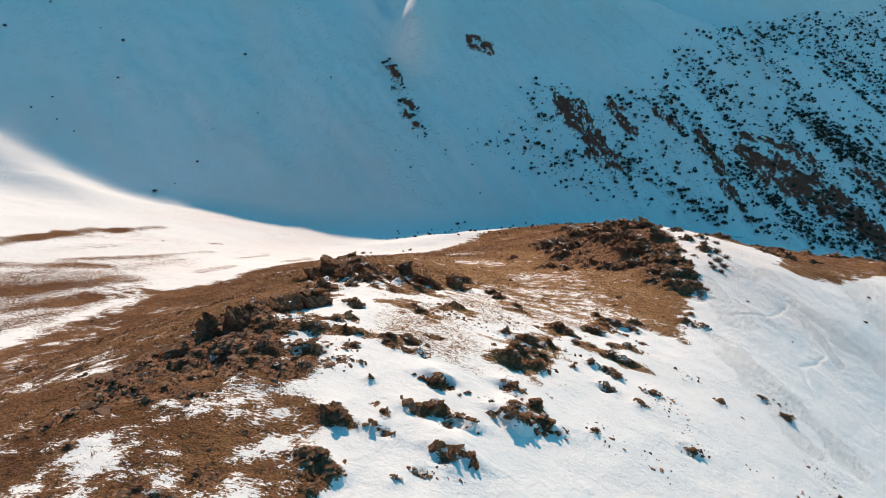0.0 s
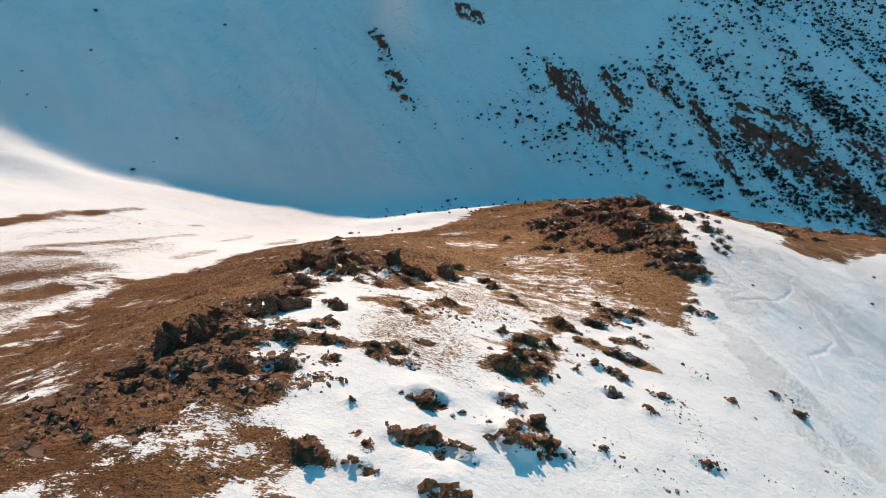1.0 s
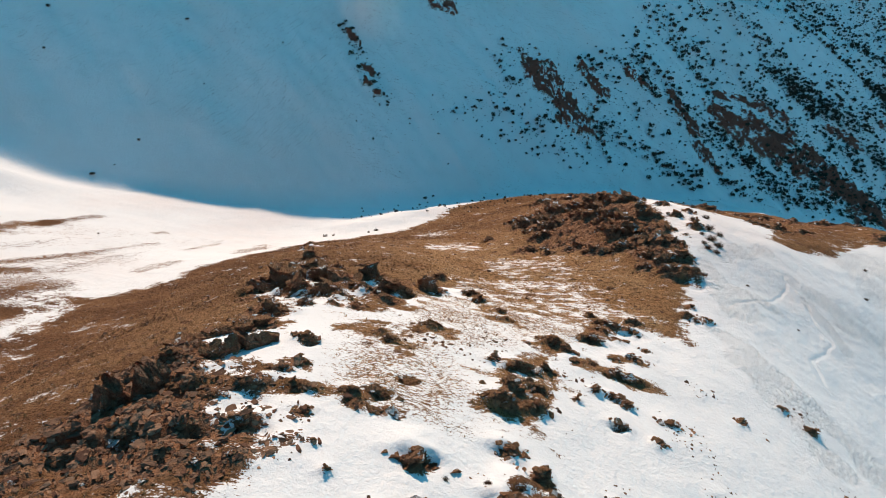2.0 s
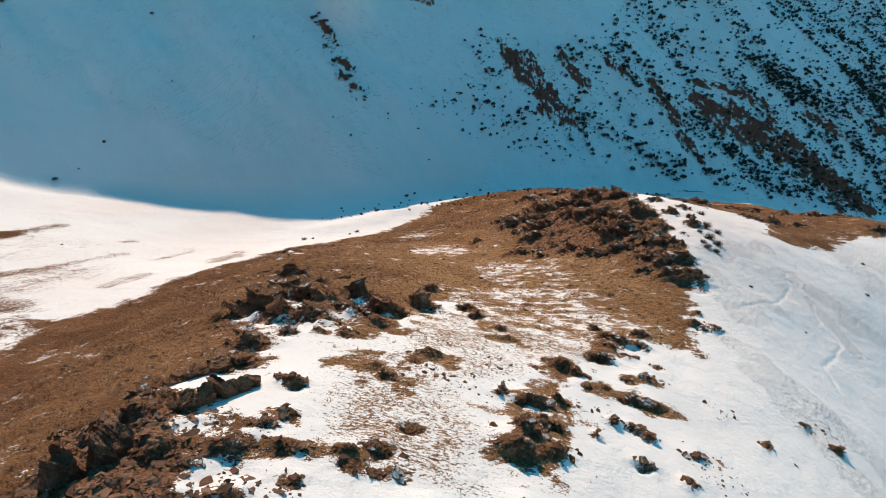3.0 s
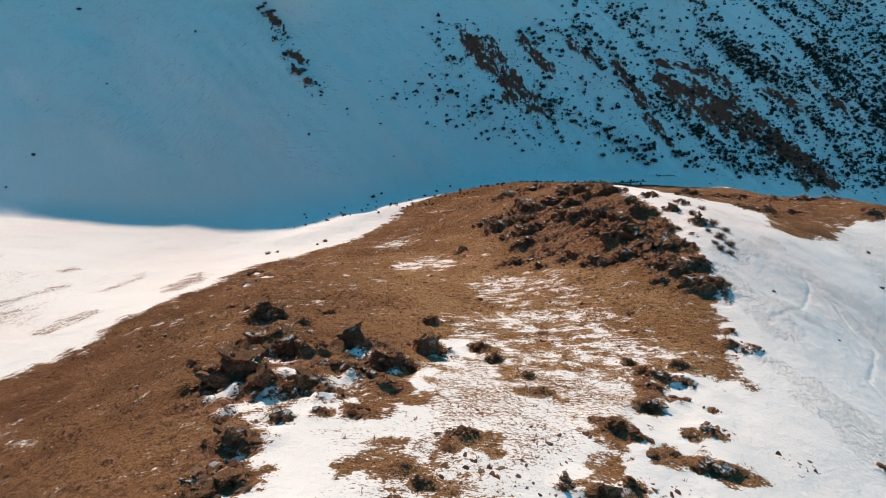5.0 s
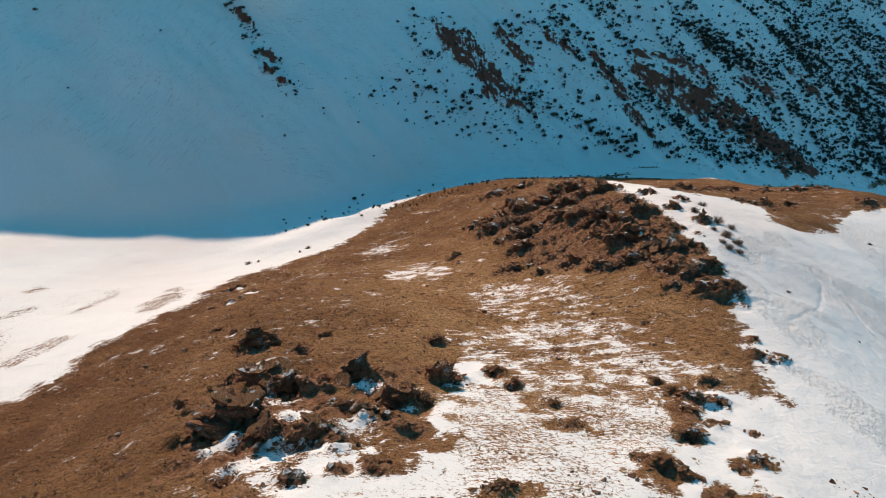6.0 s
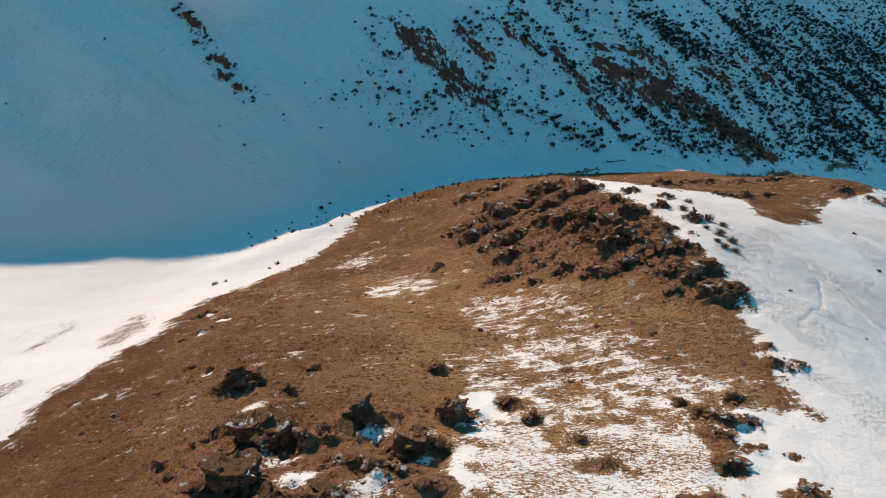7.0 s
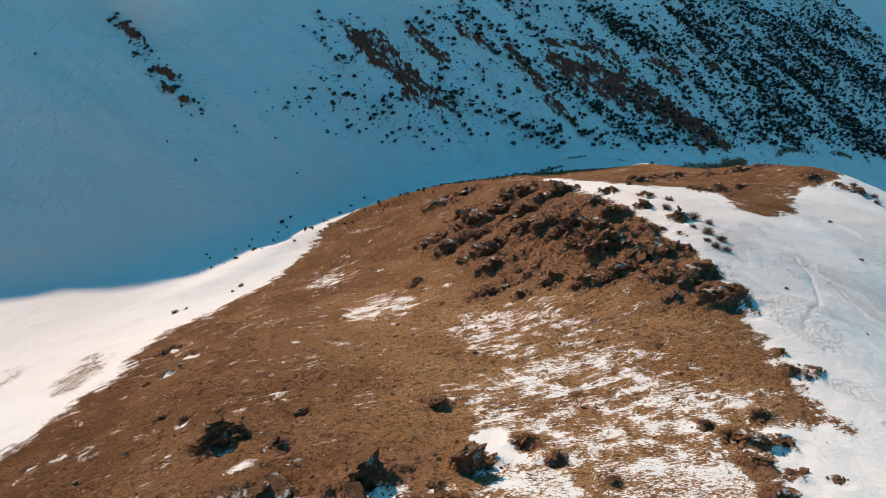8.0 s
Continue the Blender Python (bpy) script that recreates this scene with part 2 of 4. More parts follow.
SLOPE = [(-23.2, 75, 2, 1.2), (-22.3, 67.4, 1.8, 1.1), (-20.1, 70.6, 1.5, 0.9), (-15.7, 52.8, 0.9, 0.5),
         (-18.8, 54.9, 0.9, 0.6), (-25.8, 51.9, 0.6, 0.4), (-14.4, 70, 0.7, 0.4), (-8.6, 57.1, 0.9, 0.6),
         (-10.3, 50.8, 1.2, 0.7), (-1.8, 48.6, 1.1, 0.7), (0.6, 48, 0.6, 0.3), (-11.5, 45, 1.1, 0.6), (-23.5, 65.5, 0.9, 0.5),
         (-24.1, 64.8, 0.7, 0.4), (-20.7, 67.2, 0.7, 0.4), (-22.5, 52.9, 0.4, 0.2), (-16.5, 49, 0.7, 0.4),
         (-20.8, 56.9, 1.1, 0.6), (24.6, 44.9, 0.8, 0.3), (23.6, 42.8, 1.2, 0.4), (24, 41.8, 0.9, 0.6), (25.2, 42.3, 1.4, 0.5),
         (15.9, 37, 0.8, 0.5), (13.6, 51.9, 0.3, 0.2), (17.2, 49.3, 0.7, 0.2)]
# Each outcrop with its bulk and how far bare soil reaches round it.
OUTCROPS = [(x, y, w * bulk, h * bulk, reach) for plan, bulk, reach in
            ((CRAG, 1.0, 0.7), (CRAG_EDGE, 1.0, 0.6), (RIB_TOP, 0.8, 0.5), (SADDLE, 0.85, 0.33), (RIB, 0.95, 0.36), (LOWER, 0.95, 0.31), (STRAY, 0.75, 0.36), (SCREE, 0.65, 0.9),
             (KNOLL, 1.1, 0.75), (KNOLLB, 1.1, 0.75), (BROW, 0.9, 0.75), (SLOPE, 0.85, 0.6)) for x, y, w, h in plan]

# ---- the plan of the ground cover, as outlines ----
SPUR = [(1, 122.5), (-6.1, 109.4), (-10.3, 103.6), (-13.5, 97), (-17, 93.5), (-21, 90), (-25.3, 87.5), (-28.2, 78), (-28.3, 70.6), (-30.7, 67.4),
        (-33.6, 61.5), (-34.6, 57.5), (-36.6, 53), (-40, 49.4), (-46, 47.2), (-45.5, 45), (-41.3, 44.4), (-40.1, 38.9), (-41.8, 34), (-42.2, 28.6), (-41.6, 24.4), (-40, -10), (-52, -60), (-34, -78), (-22, -52), (-11, -12), (-8.0, -0.3), (-5.8, 0.7), (-4.4, 2.3), (-5.6, 4.6), (-8.2, 5.6),
        (-8.0, 8.4), (-14.1, 22.1), (-11.0, 23.5), (-11.4, 30.4), (-6.2, 31.3), (-3.8, 34.4), (-1.9, 38.1), (1.0, 44.8), (6.0, 43.6),
        (10.8, 42.5), (16.6, 41.2), (19.1, 36.2), (21.5, 36.7), (23.5, 41.0), (23.7, 46.9), (25.8, 51.1), (28.0, 56.0), (28.6, 66.0),
        (28.7, 73.9), (29.5, 84.0), (34.0, 96.0), (40, 128.5), (28, 129.5), (17.8, 129.5), (7, 127)]
BROW_TURF = [(36, 92), (38, 108), (37, 130), (54, 133), (74.4, 125), (88, 101), (86, 91), (76, 85), (67.6, 82.5), (60.8, 77.3), (54, 72.5), (49.2, 71.2),
             (46.5, 73.2), (50, 81.6), (45.4, 84.2), (38.9, 84.6)]
STREAKED = [(-3.8, 34.4), (-1.0, 40.3), (3.8, 41.3), (7.0, 45.5), (13.2, 43.1), (16.7, 40), (15.5, 37.9), (8.5, 32.5), (4.1, 23.5),
            (3.1, 17.4), (-5.3, 15.8), (-6.0, 21.0), (-6.5, 29.2)]
THAWING = [(2.2, 59.8), (8.3, 65.7), (12.0, 62.3), (13.0, 53.8), (14.1, 50.1), (15.7, 46.4), (17.5, 42.4), (16.0, 39.1), (10.3, 36.1), (-0.8, 38.4), (0.7, 43.1),
           (0.4, 48.2), (6.0, 52.6), (3.6, 57.2)]
REMNANT = [(-4.0, 70.7), (-0.2, 76.4), (2.8, 72.6), (-0.1, 66.3)]
REMNANT_TOP = [(-5.7, 93.0), (-2.9, 94.2), (-1.1, 86.1), (-4.1, 84.6)]
FLECKED = [(-43.3, 25.9), (-38.2, 32), (-30, 26), (-16.5, 9.4), (-13.6, 4.3), (-18.5, -4), (-24, -30), (-42, -45)]
LOW_MIX = [(-12.5, 5.7), (-9, 8.0), (-5.4, 6.0), (-3.6, 1.1), (-6, -9), (-10, -26), (-19, -24), (-14.6, 1.9), (-12.8, 3.7)]
SCREE_FIELD = [(-17.5, 2), (-12, 4.5), (-8.5, 9), (-6.2, 12), (-6.4, 15), (-9, 17), (-13, 22), (-18, 20), (-17.5, 14), (-20, 9)]
KNOLL_FIELD = [(9, 86), (16, 97), (24, 97), (30, 84), (28, 70), (29, 58), (26.5, 50.5), (22, 53), (19, 59), (13, 68), (9.5, 78)]
CRAG_FIELD = [(-17.5, 32), (-17.5, 41), (-14, 45), (-6, 43), (-1, 42), (-1.5, 38.5), (-5, 33), (-8, 30.5), (-13, 30)]
LEFT_SNOW = [(-72, 55), (-75, 74), (-58, 84), (-44, 84), (-44, 61), (-44, 50), (-43, 36), (-46, 25), (-80, 18)]
# Thin turf that shows through the snow of the flank: from, to, half width, strength.
FLANK_TURF = [(-70.3, 55, -70.3, 69.3, 1.5, 0.75), (-70.3, 69.3, -67.4, 79.2, 1.6, 0.8), (-67.4, 79.2, -65.1, 87.6, 1.4, 0.75), (-59.4, 54.9, -51.9, 68.6, 1.0, 0.36),
              (-51.5, 70, -49, 77.5, 0.8, 0.36), (-41.8, 60.4, -40.2, 64.9, 1.2, 0.55), (-43.3, 75.6, -41.8, 83.6, 1.0, 0.5), (-33.9, 73.5, -33.3, 83.7, 1.9, 0.7),
              (-63, 48.7, -54.2, 55.7, 1.1, 0.4), (-55.5, 39.8, -47.5, 52.9, 1.3, 0.36), (-51.5, 35.2, -46.9, 42.1, 1.5, 0.4), (-52.6, 83.7, -52, 85.5, 0.7, 0.6)]
# Trodden snow: from, to, half width. Trails: one-file tracks.
TRODDEN = [(26.4, 40.5, 29.5, 30.7, 1.3), (42.8, 58.5, 47.6, 53.0, 2.2), (47.6, 53.0, 53.8, 50.0, 2.6), (29.5, 55.5, 31.0, 47.0, 1.9),
           (58.1, 75.0, 58.8, 63.5, 3.6), (26.0, 36.0, 28.8, 24.2, 1.3), (29.0, 34.5, 33.7, 24.8, 1.6), (62, 74, 72, 64, 5.0), (32.5, 52, 36, 50, 1.2),
           (42.5, 55, 43.5, 46, 0.8), (33, 60, 42, 66, 1.6), (52, 50, 62, 48, 2.4)]
TRAILS = [[(29.3, 46.7), (30.9, 48.5), (32.4, 49.2), (34.1, 50.4), (35.9, 51.2), (37.4, 52.3), (39.4, 54.6), (40.7, 56.4), (41.9, 60)],
          [(41.6, 58.0), (42.4, 54), (41.7, 51.2), (41.5, 48.9), (42, 47.1), (41.0, 45.6), (40.4, 44.6), (38.8, 43.6), (37.6, 42.6), (36.3, 41.2), (35.4, 36.0)]]
# Bands of bare soil and turf among the rocks: from, to, half width.
SOIL = [(14.5, 38.5, 11.5, 33.0, 1.3), (11.5, 33.0, 8.0, 29.5, 1.3), (8.0, 29.5, 5.2, 23.5, 1.1), (5.2, 23.5, 4.0, 18.0, 1.6), (5.5, 21.5, 7.6, 24.6, 1.0),
        (10.0, 27.6, 14.4, 26.8, 0.9), (13.0, 30.0, 15.4, 30.4, 0.7), (-5.6, 26.0, -2.4, 24.0, 1.7), (-1.6, 27.2, 0.2, 27.6, 1.0), (-10.6, 17.6, -6.6, 18.0, 0.9),
        (-12.5, 24.0, -10.5, 24.6, 1.2), (-13.0, 16.0, -4.0, 16.0, 0.6), (-13.5, 18.6, -10.6, 20.8, 0.8), (-5.5, 30.5, -4.0, 34.0, 1.6), (3.6, 33.6, 5.6, 34.0, 1.0),
        (-5.4, 6.4, -4.4, 6.2, 0.7), (-5.2, 3.0, -4.2, 2.2, 0.8), (3.6, 11.4, 5.4, 12.2, 0.5)]
# Snow left lying in the lee of rocks: x, y, reach.
POCKETS = [(-9.2, 19.2, 1.7), (-11.2, 17.7, 1.3), (-14.0, 45.4, 1.0), (-6.3, 39.0, 0.9), (-0.6, 39.3, 0.7), (16.1, 37.2, 1.1), (24.4, 65.9, 1.2), (0, 48.3, 0.5), (-4.0, 38.2, 0.9),
           (-12.6, 38.1, 1.3), (-10.5, 35.6, 1.1), (-7, 34.0, 1.3), (-11.3, 31.3, 1.8), (5.2, 23.2, 0.8), (-1.2, 70.0, 1.7), (-3.8, 87, 1.4),
           (-9.6, 13.6, 0.9), (-8.8, 11.2, 0.8), (-10.6, 8.0, 0.7), (-9.2, 15.2, 1.2), (-21.8, 66.6, 0.9), (-22.5, 74.2, 0.7), (-20, 69.6, 0.7), (-18.8, 54.2, 0.6), (-15.7, 52.0, 0.6), (-1.4, 47.9, 0.6), (26, 87, 1.6)]
# Bare rocky ground on the opposite slope: from, to, half width.
FAR_ROCK = [(21.7, 187.2, 34.7, 170.8, 3.4), (36.9, 195.2, 42.5, 186.6, 1.5), (53.4, 197.9, 59.4, 194.5, 1.1), (67.9, 194.7, 72.6, 183.0, 1.3),
            (74.3, 177.7, 77.6, 171.6, 1.3), (85, 195.9, 94.5, 193, 3.2), (94.5, 193, 108, 190.4, 4.4), (108, 190.4, 121.5, 185, 4.8), (121.5, 185, 130, 178.4, 4.2),
            (130, 178.4, 139.5, 175, 2.8), (86.4, 204.4, 98.7, 206, 1.2), (98.7, 206, 110.5, 203.4, 1.7), (131, 209, 141, 205, 1.6), (159, 221.5, 165, 213.5, 1.8),
            (-33.6, 178.8, -31.1, 175.1, 0.7), (-27.2, 167.0, -25.9, 166.0, 0.8), (-26.8, 161.4, -25.6, 160.8, 0.8),
            (-24.1, 159.3, -23.3, 158.6, 0.6), (-10.5, 201.5, -5.7, 201.0, 1.6)]
FOOT = [(-26.5, 106.0), (-18.0, 109.0), (-10.0, 114.0), (-4, 117.5), (3.5, 121.5), (11, 125.0), (18.5, 126.8), (27.2, 127.3), (36.1, 128.2),
        (47.4, 132.1), (58, 140)]
CREEK = [(67.2, 151.9), (83.5, 155), (106.3, 159.1), (133, 164.3), (152.8, 170), (178.9, 181), (190, 181.8), (205.9, 181.6), (220.6, 179.3)]


# ---- rockiness of the spur, on a plan of small squares ----
CELL, RX, RY = 0.3, (-52, 90), (-12, 128)
cx, cy = np.meshgrid(np.arange(*RX, CELL), np.arange(*RY, CELL))
rocky, ledge = np.zeros(cx.shape), np.zeros(cx.shape)
ragged_edge = 0.35 * fractal(cx, cy, 2.0, 74, 3)
for x0, y0, w, h, around in OUTCROPS:
    reach = around * w + 0.15
    i0, i1 = int((x0 - 3 * reach - RX[0]) / CELL), int((x0 + 3 * reach - RX[0]) / CELL) + 2
    j0, j1 = int((y0 - 3 * reach - RY[0]) / CELL), int((y0 + 3 * reach - RY[0]) / CELL) + 2
    part_of = np.s_[max(j0, 0):j1, max(i0, 0):i1]
    back = (cy[part_of] - y0) / w + ragged_edge[part_of]
    step_up = np.minimum(0.62 * h, 1.25 + 0.17 * h) * smooth(-0.16, 0.08, back) * np.exp(-np.maximum(back - 0.1, 0) / 0.8) * np.exp(-((cx[part_of] - x0) / (0.75 * w)) ** 2)
    ledge[part_of] = np.maximum(ledge[part_of], step_up)
    rocky[part_of] = np.maximum(rocky[part_of], np.exp(-((cx[part_of] - x0) ** 2 + (cy[part_of] - y0) ** 2) / reach**2))
rocky = np.maximum(rocky, 0.6 * smooth(-1.5, 2.5, inside(cx, cy, SCREE_FIELD) + 1.5 * fractal(cx, cy, 5, 71)))
rocky = np.maximum(rocky, 0.68 * smooth(-1.5, 3.5, inside(cx, cy, KNOLL_FIELD) + 2.2 * fractal(cx, cy, 6, 72)))
rocky = np.maximum(rocky, 0.5 * smooth(-1.0, 2.5, inside(cx, cy, CRAG_FIELD) + 2.0 * fractal(cx, cy, 4, 75)))
rocky = np.clip(rocky * (1 + 0.45 * fractal(cx, cy, 1.6, 73, 3)), 0, 1)


def looked_up(plan, x, y):
    u, v = np.clip((x - RX[0]) / CELL, 0, cx.shape[1] - 1.001), np.clip((y - RY[0]) / CELL, 0, cx.shape[0] - 1.001)
    i, j = u.astype(int), v.astype(int)
    f, g = u - i, v - j
    near = (plan[j, i] * (1 - f) + plan[j, i + 1] * f) * (1 - g) + (plan[j + 1, i] * (1 - f) + plan[j + 1, i + 1] * f) * g
    return near * ((x > RX[0]) & (x < RX[1]) & (y > RY[0]) & (y < RY[1]))


def rockiness(x, y):
    return looked_up(rocky, x, y)


def far_rockiness(x, y):
    r = np.full(np.shape(x), -9.0)
    for ax, ay, bx, by, w in FAR_ROCK:
        r = np.maximum(r, 1 - from_line(x, y, ax, ay, bx, by) / (1.5 * w))
    return smooth(-0.35, 0.35, r + 0.6 * fractal(x, y, 3.2, 41, 4, 0.7))


def relief(x, y, side):
    """Bumps and hollows of the ground. side: 1 on the spur, 0 on the opposite slope."""
    r = rockiness(x, y)
    turfy = smooth(-2, 2, np.maximum(inside(x, y, SPUR), inside(x, y, BROW_TURF)))
    near = 0.22 * fractal(x, y, 11, 21, 3) + (0.05 + 0.07 * turfy) * fractal(x, y, 2.2, 22, 4, 0.6)
    ridged = 1 - np.abs(fractal(x, y, 1.9, 23, 4, 0.6))
    near = near + r * (0.85 * (ridged - 0.55) + 0.14 * fractal(x, y, 0.8, 26, 2)) + looked_up(ledge, x, y) * (0.8 + 0.35 * fractal(x, y, 1.1, 24, 3))
    for path in TRAILS:
        d = from_path(x + 0.25 * fractal(x, y, 2.5, 25, 2), y, path)
        near = near - 0.10 * np.exp(-(d / 0.17) ** 2)
    down, across = 0.65 * x - 0.76 * y, 0.76 * x + 0.65 * y
    far = 0.9 * fractal(across, down * 0.22, 13, 31, 4) + 0.35 * fractal(x, y, 9, 32, 3)
    far = far + far_rockiness(x, y) * 0.8 * (1 - np.abs(fractal(x, y, 3, 33, 3, 0.6)))
    return side * near + (1 - side) * far * smooth(95, 150, y)


def land(x, y):
    """The height of the ground."""
    x, y = np.asarray(x, float), np.asarray(y, float)
    a, b = near_height(x, y), far_height(x, y)
    d = np.clip(0.5 + 0.5 * (a - b) / 3.0, 0, 1)
    shoulder = 5.0 * np.exp(-(np.maximum(np.abs(x + 118) - 17, 0) / 16) ** 2 - ((y - 103 + 0.12 * (x + 101)) / 7.5) ** 2)
    return b + (a - b) * d + 3.0 * d * (1 - d) - 1.0 + 0.6 * (1 - d) + shoulder + relief(x, y, d)


def snow_cover(x, y):
    """How much snow lies: over 1 is deep and clean, under 0 is bare."""
    bare = np.maximum(inside(x, y, SPUR), inside(x, y, BROW_TURF))
    wobble = fractal(x, y, 8, 5, 4, 0.6)
    frayed = fractal(x, 1.5 * y, 2.2, 6, 3, 0.6)
    crumb = fractal(x, 1.3 * y, 1.1, 18, 3, 0.7)
    flank = 1 + 0.6 * smooth(-10, -24, x) * smooth(20, 40, y)
    calm = 1 - 0.45 * smooth(-18, -28, x)
    cover = 1.15 - 1.26 * smooth(-2.2, 2.2, 1.6 * bare / flank + calm * (1.3 * wobble + 0.9 * frayed))

    cover = cover + 0.17 * smooth(0.3, 0.8, fractal(x, 1.6 * y, 7, 14, 4, 0.6)) * (cover < 0.3)
    cover = cover + 0.12 * smooth(0.2, 0.7, fractal(0.6 * x, 1.7 * y, 3.2, 15, 3, 0.6)) * (cover < 0.3)

    def lay(amount, outline, edge, wavy=1.2):
        w = smooth(-edge, edge, inside(x, y, outline) + wavy * wobble)
        return cover * (1 - w) + amount * w
    cover = lay(0.61 + 0.13 * fractal(x, y, 4, 8, 4, 0.6) - 0.14 * smooth(28, 38, y), STREAKED, 3.0, 2.0)
    cover = lay(0.34 + 0.2 * fractal(0.6 * x, y, 5, 9) + 0.15 * smooth(53, 43, y), THAWING, 1.6, 1.6)
    for patch in (REMNANT, REMNANT_TOP):
        cover = lay(0.52, patch, 2.2, 1.6)
    cover = lay(0.10 + 0.38 * fractal(0.6 * x, 1.3 * y, 4.5, 17, 4, 0.6), FLECKED, 3.0)
    cover = lay(0.40 + 0.45 * fractal(x, y, 3, 10, 4, 0.6), LOW_MIX, 1.0)
    along, over = 0.46 * x + 0.89 * y, 0.89 * x - 0.46 * y
    bands = fractal(0.35 * along, 1.3 * over, 5, 11, 4, 0.6)
    cover = lay(0.76 + 0.2 * bands - 0.2 * smooth(56, 44, y), LEFT_SNOW, 5.0, 3.0)
    for ax, ay, bx, by, half, strength in FLANK_TURF:
        d = from_line(x, y, ax, ay, bx, by) / half + 0.5 * fractal(0.5 * along, over, 2.5, 16, 3)
        cover = cover - strength * smooth(1.9, 0.3, d)
    for ax, ay, bx, by, half in SOIL:
        d = from_line(x, y, ax, ay, bx, by) / (0.8 * half)
        cover = np.minimum(cover, 0.31 + 0.75 * np.maximum(d - 0.62 + 0.5 * wobble + 0.55 * frayed + 0.8 * crumb, -0.14))
    cover = cover + 0.3 * crumb * (1 - smooth(0.75, 1.05, cover)) * smooth(-6, 0, bare + 4 * (x > 2))
    r = rockiness(x, y) * (1 + 0.5 * crumb)
    cover = cover - np.clip(1.5 * r - 0.25, 0, 1.3)
    for px, py, reach in POCKETS + [(x0 + 0.15 * w, y0 - 0.45 * w, 0.32 * w) for x0, y0, w, h in CRAG if h > 1.2]:
        cover = np.maximum(cover, 1.1 - 0.9 * (np.hypot(x - px, 1.4 * (y - py)) / reach + 0.35 * wobble + 0.45 * frayed))
    far = smooth(110, 135, y + 0.15 * x)
    thin = 0.92 + 0.27 * fractal(x, y, 30, 12, 4, 0.6)
    creek = np.minimum(from_path(x, y, FOOT) / (1.5 + 1.6 * smooth(0, 6, x) * smooth(42, 28, x)) + smooth(2, -12, x), from_path(x, y, CREEK) / 2.0 + 0.8 * smooth(130, 160, x)) + 0.7 * wobble
    cover = np.where((far > 0.5) & (bare < 0), np.clip(thin, 0.88, 1.15) - (0.98 - 0.8 * smooth(0.70, 0.93, 1 - np.abs(fractal(0.65 * x + 0.76 * y, 0.4 * (0.65 * y - 0.76 * x), 3.0, 43, 4, 0.6)))) * far_rockiness(x, y), cover)
    return cover - 0.75 * (1 - smooth(0.3, 1.2, creek))


def trodden(x, y):
    w = np.zeros(np.shape(x))
    for ax, ay, bx, by, half in TRODDEN:
        w = np.maximum(w, 1 - smooth(0.3, 1.7, from_line(x, y, ax, ay, bx, by) / (1.2 * half) + 0.45 * fractal(x, y, 3, 51, 2)))
    return np.maximum(0.8 * w, 0.38 * smooth(-0.1, 0.6, fractal(x, y, 7, 52, 4, 0.6)) * smooth(26, 34, x) * smooth(30, 36, y) * (y < 90))


# Where the turf is pale straw; elsewhere it is dark and heathy.
PALE = [(-4, 76), (4, 84), (10, 70), (17, 61), (24, 52), (22.5, 40), (14, 37), (6, 18), (-6, 14), (-6, 30), (-2, 44), (-6, 60)]


def straw_share(x, y):
    return 0.14 + 0.22 * smooth(-32, -16, x) * smooth(8, 28, y) + 0.62 * smooth(-8, 5, inside(x, y, PALE) + 3 * fractal(x, y, 14, 61, 3))


# ---- materials ----
def material(name, rough=0.9, specular=0.2):
    m = bpy.data.materials.new(name)
    m.use_nodes = True
    n = m.node_tree.nodes["Principled BSDF"]
    n.inputs["Roughness"].default_value, n.inputs["Specular IOR Level"].default_value = rough, specular
    return m, m.node_tree, n


def node(tree, kind, **values):
    n = tree.nodes.new("ShaderNode" + kind)
    for key, value in values.items():
        n.inputs[key.replace("_", " ")].default_value = value
    return n


def join(tree, a, b):
    tree.links.new(a, b)


def place(tree, scale=(1, 1, 1), turn=(0, 0, 0), heading=0.0):
    """Places in metres, stretched and turned; heading turns them before they are stretched."""
    geo, mapping = tree.nodes.new("ShaderNodeNewGeometry"), tree.nodes.new("ShaderNodeMapping")
    mapping.inputs["Scale"].default_value, mapping.inputs["Rotation"].default_value = scale, turn
    where = geo.outputs["Position"]
    if heading:
        first = tree.nodes.new("ShaderNodeMapping")
        first.inputs["Rotation"].default_value = (0, 0, heading)
        join(tree, where, first.inputs["Vector"])
        where = first.outputs[0]
    join(tree, where, mapping.inputs["Vector"])
    return mapping.outputs[0]


def noise_of(tree, scale, detail=5.0, rough=0.55, where=None):
    n = node(tree, "TexNoise", Scale=scale, Detail=detail, Roughness=rough)
    join(tree, where or place(tree), n.inputs["Vector"])
    return n.outputs["Fac"]


def sums(tree, op, a, b, clamp=False):
    n = tree.nodes.new("ShaderNodeMath")
    n.operation, n.use_clamp = op, clamp
    for socket, value in zip(n.inputs, (a, b)):
        if isinstance(value, (int, float)):
            socket.default_value = value
        else:
            join(tree, value, socket)
    return n.outputs[0]


def step(tree, value, low, high):
    n = tree.nodes.new("ShaderNodeMapRange")
    n.interpolation_type = "SMOOTHSTEP"
    join(tree, value, n.inputs["Value"])
    n.inputs["From Min"].default_value, n.inputs["From Max"].default_value = low, high
    return n.outputs["Result"]


def blend(tree, fac, a, b):
    n = tree.nodes.new("ShaderNodeMix")
    n.data_type = "RGBA"
    for socket, value in ((n.inputs[0], fac), (n.inputs[6], a), (n.inputs[7], b)):
        if isinstance(value, tuple):
            socket.default_value = (*value, 1)
        elif isinstance(value, (int, float)):
            socket.default_value = value
        else:
            join(tree, value, socket)
    return n.outputs[2]


